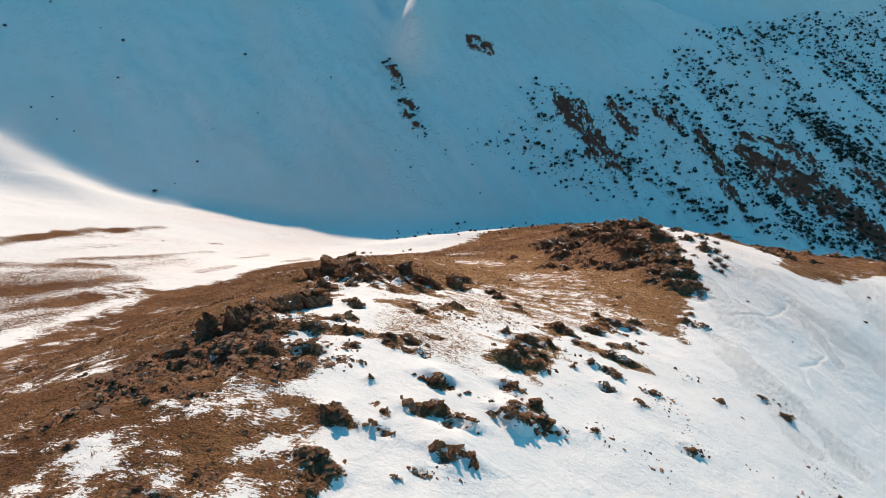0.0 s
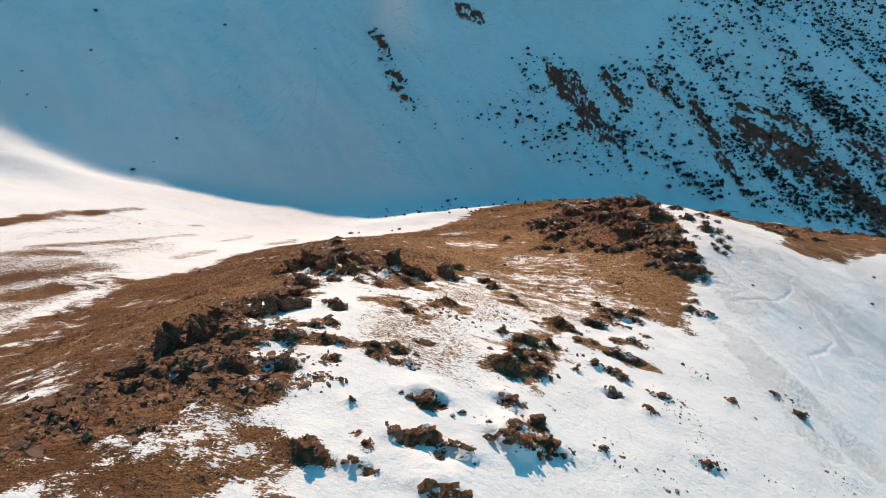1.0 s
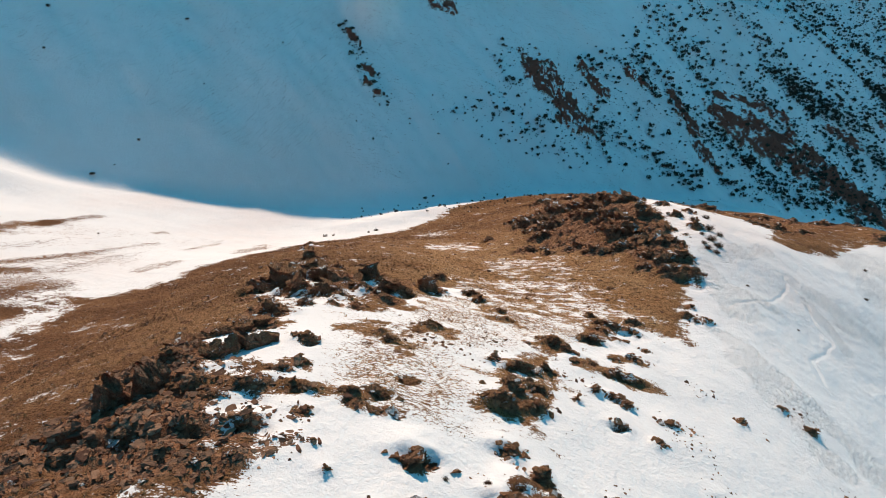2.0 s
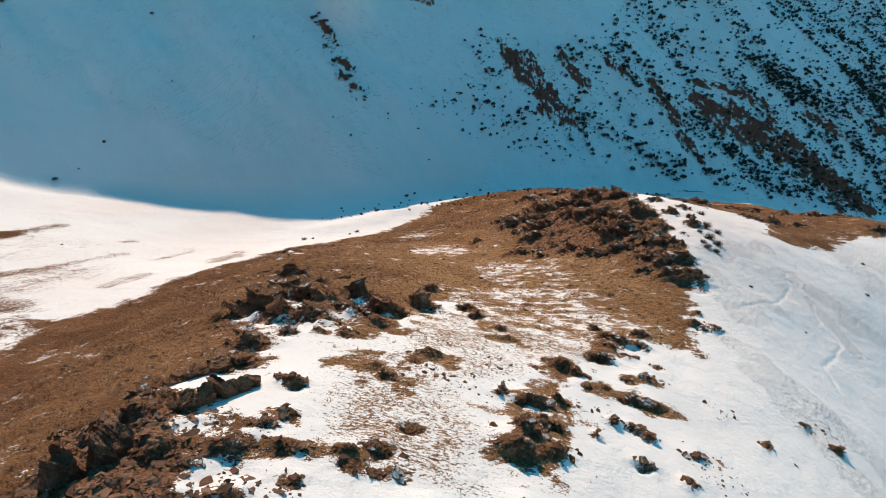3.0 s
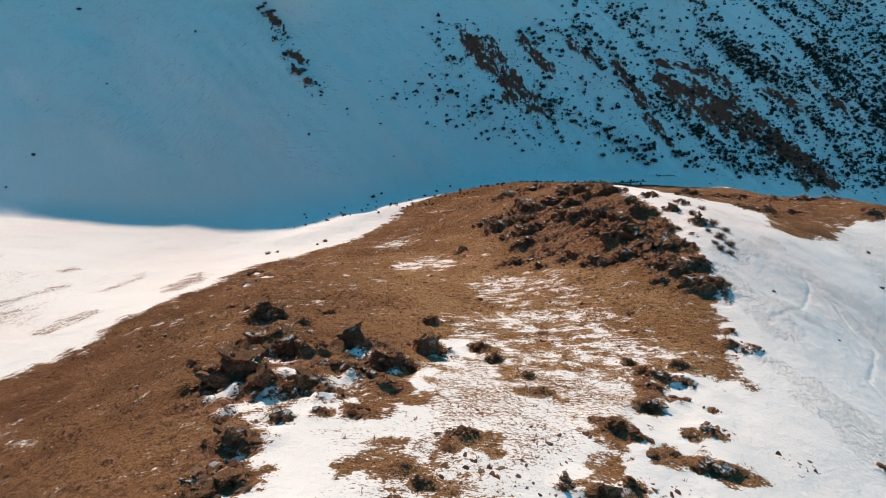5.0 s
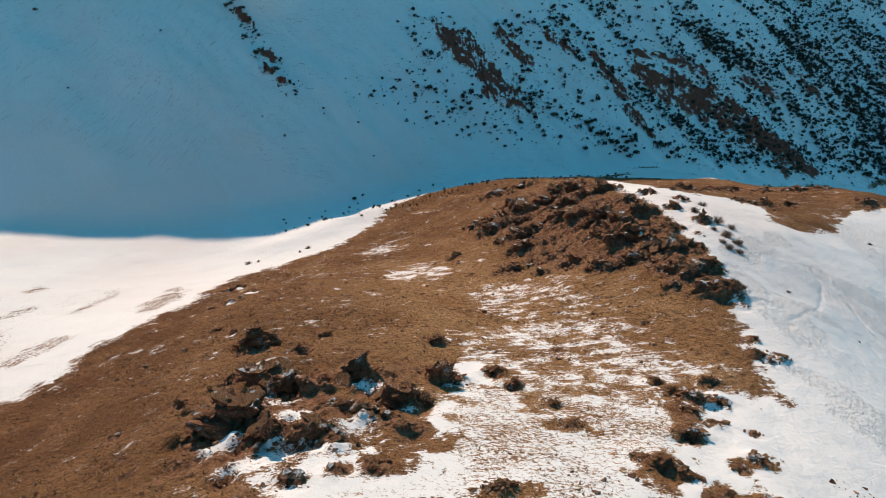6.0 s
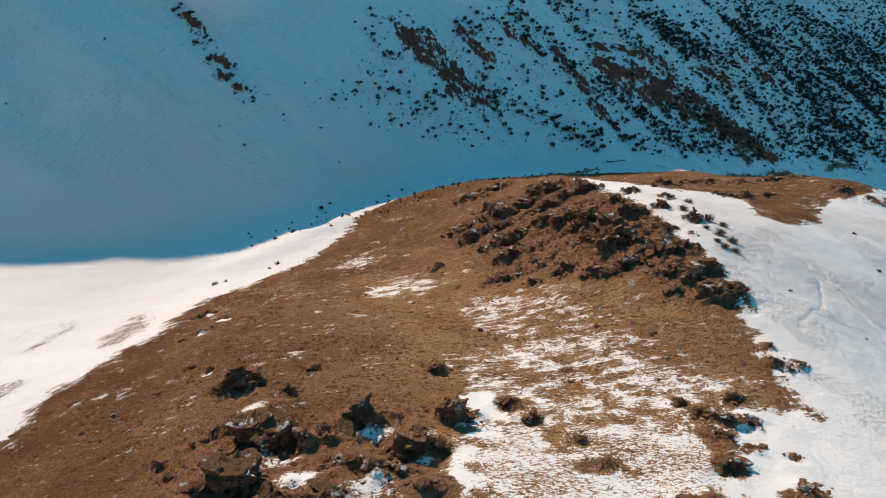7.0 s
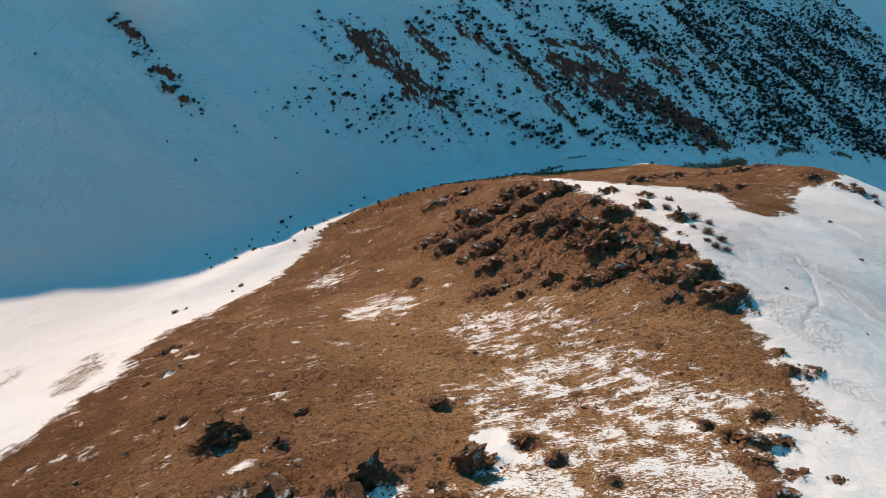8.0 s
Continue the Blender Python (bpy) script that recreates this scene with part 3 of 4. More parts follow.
def bump(tree, shader, *layers):
    """Fine relief: layers of (height, depth in metres)."""
    last = None
    for height, depth in layers:
        n = tree.nodes.new("ShaderNodeBump")
        n.inputs["Distance"].default_value = depth
        join(tree, height, n.inputs["Height"])
        if last:
            join(tree, last, n.inputs["Normal"])
        last = n.outputs[0]
    join(tree, last, shader.inputs["Normal"])


def attribute(tree, name):
    n = tree.nodes.new("ShaderNodeAttribute")
    n.attribute_name = name
    return n.outputs["Fac"]


SNOW = (0.84, 0.83, 0.83)

ground_material, gt, gb = material("snow_grass_and_soil", 0.95, 0.05)
cover, rock_share, trod = attribute(gt, "snow"), attribute(gt, "rock"), attribute(gt, "trodden")
straw = attribute(gt, "straw")
wide = noise_of(gt, 0.16, 4)
fine = noise_of(gt, 2.4, 6, 0.65)
streak = noise_of(gt, 1.0, 6, 0.68, place(gt, (0.34, 1.9, 1.2), (0, 0, radians(8))))
flank_streak = noise_of(gt, 1.0, 6, 0.7, place(gt, (0.3, 2.6, 1.2), (0, 0, 0), radians(-62)))
streak = blend(gt, attribute(gt, "flank"), streak, flank_streak)
tuft = noise_of(gt, 4.6, 5, 0.66, place(gt, (0.7, 1.35, 1.2), (0, 0, radians(-6))))
crumbs = noise_of(gt, 12.0, 3, 0.6, place(gt, (0.8, 1.2, 1.0)))
grit = noise_of(gt, 9.0, 4, 0.75)
ragged = sums(gt, "ADD", sums(gt, "MULTIPLY", sums(gt, "MULTIPLY", sums(gt, "SUBTRACT", streak, 0.5), 1.5), attribute(gt, "streaky")),
              sums(gt, "ADD", sums(gt, "MULTIPLY", sums(gt, "SUBTRACT", tuft, 0.5), 1.9), sums(gt, "MULTIPLY", sums(gt, "SUBTRACT", crumbs, 0.5), 1.3)))
snow_mask = step(gt, sums(gt, "ADD", cover, ragged), 0.42, 0.58)
dark_turf = blend(gt, step(gt, wide, 0.36, 0.64), (0.15, 0.068, 0.034), (0.27, 0.132, 0.064))
pale_turf = blend(gt, step(gt, wide, 0.36, 0.64), (0.40, 0.208, 0.096), (0.50, 0.288, 0.142))
turf = blend(gt, sums(gt, "ADD", straw, sums(gt, "MULTIPLY", sums(gt, "SUBTRACT", fine, 0.5), 0.6), True), dark_turf, pale_turf)
turf = blend(gt, step(gt, fine, 0.46, 0.70), turf, (0.20, 0.098, 0.048))
turf = blend(gt, step(gt, tuft, 0.54, 0.70), turf, blend(gt, straw, (0.19, 0.088, 0.042), (0.42, 0.232, 0.108)))
turf = blend(gt, step(gt, noise_of(gt, 0.55, 5, 0.7), 0.56, 0.68), turf, (0.165, 0.084, 0.054))
turf = blend(gt, sums(gt, "MULTIPLY", step(gt, grit, 0.52, 0.62), 0.9), turf, (0.05, 0.025, 0.015))
turf = blend(gt, sums(gt, "MULTIPLY", step(gt, grit, 0.40, 0.28), 0.9), turf, blend(gt, straw, (0.24, 0.128, 0.072), (0.48, 0.30, 0.17)))
stony = blend(gt, step(gt, fine, 0.35, 0.65), (0.18, 0.083, 0.05), (0.40, 0.215, 0.125))
# Ground of the far rock bands is reddened against the blue skylight in shade.
stony = blend(gt, step(gt, rock_share, 1.1, 1.5), stony, (0.30, 0.092, 0.062))
soil = blend(gt, step(gt, sums(gt, "ADD", rock_share, sums(gt, "MULTIPLY", sums(gt, "SUBTRACT", fine, 0.5), 0.8)), 0.28, 0.62), turf, stony)
snow_tone = blend(gt, step(gt, noise_of(gt, 0.022, 4, 0.6), 0.45, 0.68), SNOW, (0.82, 0.765, 0.75))
snow_tone = blend(gt, sums(gt, "MULTIPLY", step(gt, wide, 0.45, 0.75), 0.5), snow_tone, (0.78, 0.77, 0.77))
join(gt, blend(gt, snow_mask, soil, snow_tone), gb.inputs["Base Color"])
prints = noise_of(gt, 5.0, 3, 0.6, place(gt, (1.0, 0.55, 1.0), (0, 0, radians(18))))
trod_here = step(gt, sums(gt, "ADD", trod, sums(gt, "MULTIPLY", sums(gt, "SUBTRACT", wide, 0.5), 0.5)), 0.2, 0.7)
tread = sums(gt, "MULTIPLY", sums(gt, "SUBTRACT", step(gt, prints, 0.62, 0.46), 1.0), trod_here)
crust = noise_of(gt, 1.1, 6, 0.6, place(gt, (1.0, 0.4, 1.0), (0, 0, radians(-30))))
ground_relief = sums(gt, "MULTIPLY", fine, sums(gt, "SUBTRACT", 1.15, snow_mask))
bump(gt, gb, (tread, 0.075), (crust, 0.10), (crumbs, 0.02), (ground_relief, 0.6), (snow_mask, 0.10))

rock_material, rt, rb = material("weathered_brown_rock", 0.95, 0.04)
info = rt.nodes.new("ShaderNodeObjectInfo")
geo = rt.nodes.new("ShaderNodeNewGeometry")
split = rt.nodes.new("ShaderNodeSeparateXYZ")
join(rt, geo.outputs["Normal"], split.inputs[0])
r_wide, r_fine = noise_of(rt, 0.9, 5, 0.6), noise_of(rt, 5.0, 6, 0.7)
strata = node(rt, "TexWave", Scale=1.6, Distortion=7.0, Detail=4.0, Detail_Scale=1.6)
join(rt, place(rt, (1, 1, 2.2), (radians(38), radians(20), 0)), strata.inputs["Vector"])
stone = blend(rt, step(rt, r_wide, 0.35, 0.65), (0.30, 0.13, 0.08), (0.48, 0.255, 0.16))
stone = blend(rt, sums(rt, "MULTIPLY", step(rt, r_fine, 0.45, 0.75), 0.6), stone, (0.16, 0.066, 0.045))
pits = noise_of(rt, 9, 4, 0.7)
stone = blend(rt, sums(rt, "MULTIPLY", step(rt, pits, 0.52, 0.66), 0.65), stone, (0.11, 0.048, 0.033))
stone = blend(rt, sums(rt, "MULTIPLY", step(rt, pits, 0.46, 0.34), 0.6), stone, (0.54, 0.33, 0.215))
stone = blend(rt, sums(rt, "MULTIPLY", info.outputs["Random"], 0.35), stone, (0.155, 0.078, 0.054))
upward = step(rt, sums(rt, "ADD", split.outputs["Z"], sums(rt, "MULTIPLY", sums(rt, "SUBTRACT", r_fine, 0.5), 0.9)), 0.66, 0.92)
stone = blend(rt, sums(rt, "MULTIPLY", upward, 0.6), stone, (0.34, 0.19, 0.095))
rest = step(rt, sums(rt, "ADD", split.outputs["Z"], sums(rt, "MULTIPLY", sums(rt, "SUBTRACT", r_wide, 0.5), 2.2)), 1.10, 1.18)
join(rt, blend(rt, rest, stone, SNOW), rb.inputs["Base Color"])
bump(rt, rb, (strata.outputs["Fac"], 0.10), (r_fine, 0.22), (noise_of(rt, 13, 5, 0.75), 0.10))

rubble_material, ut, ub = material("loose_brown_stone", 0.95, 0.04)
u_geo = ut.nodes.new("ShaderNodeNewGeometry")
tone = blend(ut, u_geo.outputs["Random Per Island"], (0.13, 0.062, 0.042), (0.44, 0.255, 0.16))
join(ut, blend(ut, sums(ut, "MULTIPLY", noise_of(ut, 9, 4), 0.5), tone, (0.13, 0.075, 0.05)), ub.inputs["Base Color"])
bump(ut, ub, (noise_of(ut, 12, 4, 0.7), 0.05))

# Redder than the near rock, to offset blue skylight on the shaded slope.
far_rock_material, ft, fb = material("rock_reddened_for_shade", 0.95, 0.04)
f_geo = ft.nodes.new("ShaderNodeNewGeometry")
join(ft, blend(ft, f_geo.outputs["Random Per Island"], (0.20, 0.06, 0.042), (0.36, 0.115, 0.078)), fb.inputs["Base Color"])
bump(ft, fb, (noise_of(ft, 4, 5, 0.7), 0.2))


def plant_material(name, dark, light, dry):
    m, t, b = material(name, 0.92, 0.05)
    g = t.nodes.new("ShaderNodeNewGeometry")
    tone = blend(t, g.outputs["Random Per Island"], dark, light)
    join(t, blend(t, step(t, noise_of(t, 0.35, 3), 0.45, 0.7), tone, dry), b.inputs["Base Color"])
    return m


juniper_material = plant_material("dark_evergreen_needles", (0.045, 0.038, 0.03), (0.11, 0.088, 0.064), (0.10, 0.066, 0.05))
twig_material = plant_material("bare_brown_twigs", (0.075, 0.045, 0.032), (0.20, 0.122, 0.078), (0.13, 0.07, 0.047))
grass_material = plant_material("dry_straw_grass", (0.30, 0.165, 0.07), (0.50, 0.31, 0.155), (0.36, 0.20, 0.085))


# ---- the ground: one sheet, fine under the camera's way and coarse towards the horizon ----
def spacing(stops):
    """Coordinates from (start, step) pairs: each step holds until the next start."""
    out = []
    for (a, size), (b, _) in zip(stops, stops[1:]):
        n = max(1, round((b - a) / size))
        out += [a + (b - a) * k / n for k in range(n)]
    return np.array(out + [stops[-1][0]])


def mesh_of(name, co, faces, smooth_faces=False):
    """A mesh from places and equal-sided faces."""
    mesh, sides = bpy.data.meshes.new(name), faces.shape[1]
    mesh.vertices.add(len(co))
    mesh.vertices.foreach_set("co", np.asarray(co, np.float32).ravel())
    mesh.loops.add(faces.size)
    mesh.loops.foreach_set("vertex_index", faces.astype(np.int32).ravel())
    mesh.polygons.add(len(faces))
    mesh.polygons.foreach_set("loop_start", np.arange(0, faces.size, sides, dtype=np.int32))
    mesh.polygons.foreach_set("loop_total", np.full(len(faces), sides, np.int32))
    mesh.update(calc_edges=True)
    if smooth_faces:
        mesh.shade_smooth()
    else:
        mesh.shade_flat()
    return mesh


def sheet(name, xs, ys):
    X, Y = np.meshgrid(xs, ys)
    Z = land(X, Y)
    nx, ny = len(xs), len(ys)
    k = np.arange(nx * ny).reshape(ny, nx)
    quads = np.stack([k[:-1, :-1], k[:-1, 1:], k[1:, 1:], k[1:, :-1]], -1).reshape(-1, 4)
    mesh = mesh_of(name, np.stack([X, Y, Z], -1).reshape(-1, 3), quads, True)
    for key, values in (("snow", snow_cover(X, Y)), ("rock", np.maximum(rockiness(X, Y), 2 * far_rockiness(X, Y))), ("trodden", trodden(X, Y)), ("straw", straw_share(X, Y)),
                        ("streaky", 0.35 + 0.75 * smooth(36, 46, Y + 0.3 * X)), ("flank", smooth(-28, -36, X))):
        mesh.attributes.new(key, "FLOAT", "POINT").data.foreach_set("value", values.ravel().astype(np.float32))
    return new(name, mesh)


ground = sheet("ground",
               spacing([(-2200, 300), (-700, 60), (-300, 8), (-130, 1.2), (-50, 0.45), (-30, 0.28), (28, 0.18), (43, 0.28), (52, 0.4), (82, 1.0), (250, 8), (460, 60), (900, 300), (2400, 1)]),
               spacing([(-2000, 300), (-500, 50), (-150, 8), (-30, 1.5), (-6, 0.28), (38, 0.2), (60, 0.3), (95, 0.45), (125, 1.0), (260, 2.5), (330, 10), (560, 60), (1000, 300), (2500, 1)]))
ground.data.materials.append(ground_material)
tagged(ground, "snow and dry brown grass on a mountain spur and valley", "ground", kind="structure")


# ---- rocks ----
def rock_shape(seed, detail, slab=0.0, cuts=10, faced=False):
    """A jagged boulder about 1 m across: broken faces, layers that stand out one over the other; slab flattens it;
    faced: one broken face overhangs towards -y."""
    rng = np.random.default_rng(seed)
    bm = bmesh.new()
    bmesh.ops.create_icosphere(bm, subdivisions=detail, radius=1.0)
    co = np.array([v.co[:] for v in bm.verts])
    faces = np.array([[v.index for v in f.verts] for f in bm.faces])
    bm.free()
    lay = rng.normal(size=3) * (0.35, 0.25, 0.15) + (0.05, -0.25, 0.9)
    lay /= np.linalg.norm(lay)
    co = co * rng.uniform(0.75, 1.25, 3)
    for k in range(cuts):
        n = rng.normal(size=3)
        if k == 0:
            n = lay
        if faced and k in (1, 2):
            n = np.array([rng.normal() * 0.4, -1.0, rng.uniform(-0.5, 0.1)])
        n /= np.linalg.norm(n)
        reach = rng.uniform(0.24, 0.4) if k < 3 else rng.uniform(0.3, 0.66)
        over = np.maximum(co @ n - reach, 0)
        co = co - over[:, None] * n
    rough = np.array([noise.fractal(Vector(p * 2.6 + Vector((seed, 2 * seed, 0))[:]), 0.8, 2.0, 4) for p in co])
    depth = co @ lay * 4.0 + 0.45 * rough + 0.3
    tread = depth - np.floor(depth)
    out = co / np.linalg.norm(co, axis=1)[:, None]
    co = co + out * (0.10 * rough - 0.13 * smooth(0.45, 0.95, tread) - 0.10 * np.abs(rough))[:, None]
    co = co - slab * (co @ lay)[:, None] * lay
    co -= (co.max(0) + co.min(0)) / 2
    co /= (co.max(0) - co.min(0))
    return co, faces


crag_blocks = [mesh_of("block", *rock_shape(150 + k, 5, 0.15 * (k % 3), 8, True)) for k in range(9)]
large_blocks = [mesh_of("block", *rock_shape(10 + k, 4, 0.25 * (k % 3), 9, k % 2 == 0)) for k in range(14)]
small_blocks = [mesh_of("block", *rock_shape(30 + k, 3, 0.25 * (k % 3), 9)) for k in range(12)]
chips = [mesh_of("block", *rock_shape(50 + k, 2, 0.25 * (k % 3), 7)) for k in range(10)]
for m in crag_blocks + large_blocks + small_blocks + chips:
    m.materials.append(rock_material)


def rock_outcrop(x, y, w, h, label, group):
    """A broken outcrop: jagged blocks, tilted alike, that crown the lip of a ledge and lie broken below it."""
    root = new("rock_outcrop")
    root.matrix_world = pose(x, y, float(land(x, y + 0.1 * w)))
    bold = float(smooth(0.7, 0.9, h / w))
    count = int(np.clip(9 + 10 * w, 9, 36))
    tilt, turn = (rng.uniform(-0.55, -0.1), rng.uniform(-0.3, 0.3)), rng.uniform(-0.5, 0.5)
    for k in range(count):
        size = w * rng.uniform(0.09 + 0.03 * bold, 0.22 + 0.08 * bold) * (1.4 - 1.0 * k / count) + 0.10
        if k < 2:
            size = w * rng.uniform(0.28 + 0.16 * bold, 0.40 + 0.24 * bold)
        px = rng.normal() * 0.12 * w if k < 2 else rng.normal() * 0.30 * w
        py = abs(rng.normal()) * 0.15 * w - (0.14 * w if k % 3 == 2 else 0.03 * w)
        tall = min(size * rng.uniform(0.36 + 0.14 * bold, 0.72 + 0.28 * bold), 0.6 * h + 0.1)
        stock = crag_blocks if size > 1.0 else large_blocks if size > 0.6 else small_blocks if size > 0.32 else chips
        ob = new("block", stock[rng.integers(len(stock))])
        ob.parent = root
        drop = float(land(x + px, y + py)) - root.matrix_world.translation.z
        ob.matrix_basis = Matrix.LocRotScale((px, py, drop + 0.10 * tall),
                                             Euler((tilt[0] + rng.uniform(-0.2, 0.2), tilt[1] + rng.uniform(-0.2, 0.2), turn + rng.uniform(-0.4, 0.4))),
                                             (size * rng.uniform(0.9, 1.5), size * rng.uniform(0.7, 1.2), tall))
    return tagged(root, label, "rock", group)


def rock_ledge(path, high, label):
    """A broken ledge along a line: overlapping slabs whose faces look to the right of the way along it."""
    (ax, ay), (bx, by) = path
    long, turn = math.hypot(bx - ax, by - ay), math.atan2(by - ay, bx - ax)
    root = new("rock_ledge")
    root.matrix_world = pose((ax + bx) / 2, (ay + by) / 2, float(land((ax + bx) / 2, (ay + by) / 2)))
    n = int(long / 0.55)
    for k in range(n):
        f = (k + rng.uniform(0.2, 0.8)) / n
        tall = high * (0.75 + 0.5 * math.sin(math.pi * f)) * rng.uniform(0.8, 1.15)
        back = rng.uniform(-0.1, 0.35)
        px, py = ax + (bx - ax) * f - back * math.sin(turn), ay + (by - ay) * f + back * math.cos(turn)
        ob = new("slab", crag_blocks[rng.integers(len(crag_blocks))])
        ob.parent = root
        ob.matrix_basis = Matrix.LocRotScale(Vector((px, py, float(land(px, py)) + 0.12 * tall)) - root.matrix_world.translation,
                                             Euler((rng.uniform(-0.35, -0.05), rng.uniform(-0.15, 0.15), turn + rng.uniform(-0.25, 0.25))),
                                             (rng.uniform(1.0, 1.7), rng.uniform(0.8, 1.2), tall * 1.25))
    return tagged(root, label, "rock", "ledges above the drift")


rng = np.random.default_rng(3)
BULK = {"crag boulders": 1.0, "crag edge boulders": 1.0, "rib top boulders": 0.8, "ledge boulders": 0.85, "rib boulders": 0.95, "boulders in the snow": 0.95, "stray boulders": 0.75,
        "scree boulders": 0.65, "knoll boulders": 1.1, "brow boulders": 0.9, "turf boulders": 0.85}
WHERE = [("CRAG", CRAG, "dark craggy outcrop on the brown grassy crest of the spur", "crag boulders"),
         ("CRAG_EDGE", CRAG_EDGE, "dark rock at the edge of a crag on brown turf", "crag edge boulders"),
         ("RIB_TOP", RIB_TOP, "brown rock with turf on it above streaked snow", "rib top boulders"),
         ("SADDLE", SADDLE, "layered brown rock ledge beside a drift of snow", "ledge boulders"),
         ("RIB", RIB, "brown rock of a rib between streaked grass and snow", "rib boulders"),
         ("LOWER", LOWER, "brown rock with grass on top standing in deep snow", "boulders in the snow"),
         ("STRAY", STRAY, "low brown stone lying alone in the snow", "stray boulders"),
         ("SCREE", SCREE, "dark broken rock among brown scree", "scree boulders"),
         ("KNOLL", KNOLL, "jagged brown outcrop on the far knoll of the spur", "knoll boulders"),
         ("KNOLLB", KNOLLB, "jagged brown rock above bare brown soil", "knoll boulders"),
         ("BROW", BROW, "low weathered rock band on a grassy brow", "brow boulders"),
         ("SLOPE", SLOPE, "small dark rock with a lick of snow on brown turf", "turf boulders")]
for _, plan, label, group in WHERE:
    for x0, y0, w, h in plan:
        bulk = BULK[group]
        rock_outcrop(x0, y0, bulk * w, bulk * h * (1.4 if group == "knoll boulders" else 1), label, group)
rock_ledge([(-12.3, 18.9), (-9.4, 21.3)], 1.2, "long dark rock ledge over a drift of blue-shaded snow")
rock_ledge([(-15.3, 13.3), (-13.4, 16.4)], 1.8, "tall dark rock fin above brown scree")
rock_ledge([(-16.2, 21.6), (-11.0, 24.2)], 0.6, "low platy rock ledge on the edge of brown turf")


# ---- many small things joined into one ----
def scattered(name, shapes, places, turns, scales, mat, label, category, lean=None):
    """Copies of small shapes at the places, as one mesh."""
    cos, faces, start = [], [], 0
    which = rng.integers(len(shapes), size=len(places))
    for k, (co, fa) in enumerate(shapes):
        at = np.where(which == k)[0]
        if not len(at):
            continue
        c, s = np.cos(turns[at])[:, None], np.sin(turns[at])[:, None]
        p = co[None] * scales[at][:, None, :]
        p = np.stack([c * p[..., 0] - s * p[..., 1], s * p[..., 0] + c * p[..., 1], p[..., 2]], -1) + places[at][:, None, :]
        if lean is not None:
            p[..., 2] += lean[0] * (p[..., 0] - places[at][:, None, 0]) + lean[1] * (p[..., 1] - places[at][:, None, 1])
        n = len(co)
        cos.append(p.reshape(-1, 3))
        faces.append((fa[None] + start + (np.arange(len(at)) * n)[:, None, None]).reshape(-1, fa.shape[1]))
        start += n * len(at)
    ob = new(name, mesh_of(name, np.concatenate(cos), np.concatenate(faces)))
    ob.data.materials.append(mat)
    return tagged(ob, label, category, kind="stuff")


def spots(n, x_range, y_range, chance):
    """Random places, kept by the chance that a function of x and y gives."""
    x, y = rng.uniform(*x_range, n), rng.uniform(*y_range, n)
    keep = rng.uniform(size=n) < chance(x, y)
    x, y = x[keep], y[keep]
    return np.stack([x, y, land(x, y)], -1)


# Loose stones.
pebbles = [rock_shape(60 + k, 2) for k in range(6)]
at = np.concatenate([
    spots(90000, (-45, 82), (-6, 112), lambda x, y: np.clip(rockiness(x, y) - 0.12, 0, 1) * 0.8 + 0.08 * (inside(x, y, SPUR) > 0)),
    spots(26000, (-21, -4), (-2, 26), lambda x, y: np.clip(rockiness(x, y) - 0.15, 0, 1) * 0.45),
    spots(22000, (8, 32), (50, 99), lambda x, y: np.clip(rockiness(x, y) - 0.15, 0, 1) * 0.6),
    spots(7000, (-4, 30), (2, 31), lambda x, y: 0.5 * smooth(0.25, 0.6, fractal(x, y, 4, 81, 3)) * (inside(x, y, SPUR) < 0))])
size = 0.08 + 0.28 * rng.uniform(size=len(at)) ** 5 + 0.32 * np.clip(rockiness(at[:, 0], at[:, 1]) - 0.3, 0, 1) * rng.uniform(size=len(at)) ** 3
scattered("rubble", pebbles, at, rng.uniform(0, 6.28, len(at)), size[:, None] * rng.uniform(0.6, 1.4, (len(at), 3)) * (1.25, 1, 0.65), rubble_material,
          "loose brown stones strewn over the spur", "stones")

# Broken plates that lie tilted alike in the scree and on the knoll.
plates = [rock_shape(70 + k, 2, 0.5, 7) for k in range(6)]
at = np.concatenate([
    spots(16000, (-21, -4), (-2, 26), lambda x, y: np.clip(rockiness(x, y) - 0.2, 0, 1) * 0.5),
    spots(5000, (8, 32), (50, 99), lambda x, y: np.clip(rockiness(x, y) - 0.3, 0, 1) * 0.5)])
size = 0.12 + 0.34 * rng.uniform(size=len(at)) ** 3
scattered("rock_plates", plates, at, rng.uniform(-0.6, 0.6, len(at)), size[:, None] * rng.uniform(0.7, 1.3, (len(at), 3)) * (1.7, 1.1, 0.5), rubble_material,
          "flat broken plates of brown rock in the scree", "stones", (0.1, -0.25))

# Rocks of the opposite slope.
chunks = [rock_shape(80 + k, 3) for k in range(5)]
at = spots(60000, (-40, 140), (150, 212), lambda x, y: np.where(far_rockiness(x, y) > 0.45, 0.5, 0) * 0.3)
size = 0.3 + 0.9 * rng.uniform(size=len(at)) ** 2.5
scattered("far_rocks", chunks, at, rng.uniform(0, 6.28, len(at)), size[:, None] * rng.uniform(0.7, 1.3, (len(at), 3)) * (1, 1, 0.7), far_rock_material,
          "dark rock ribs on the shaded snowy slope", "rocks")


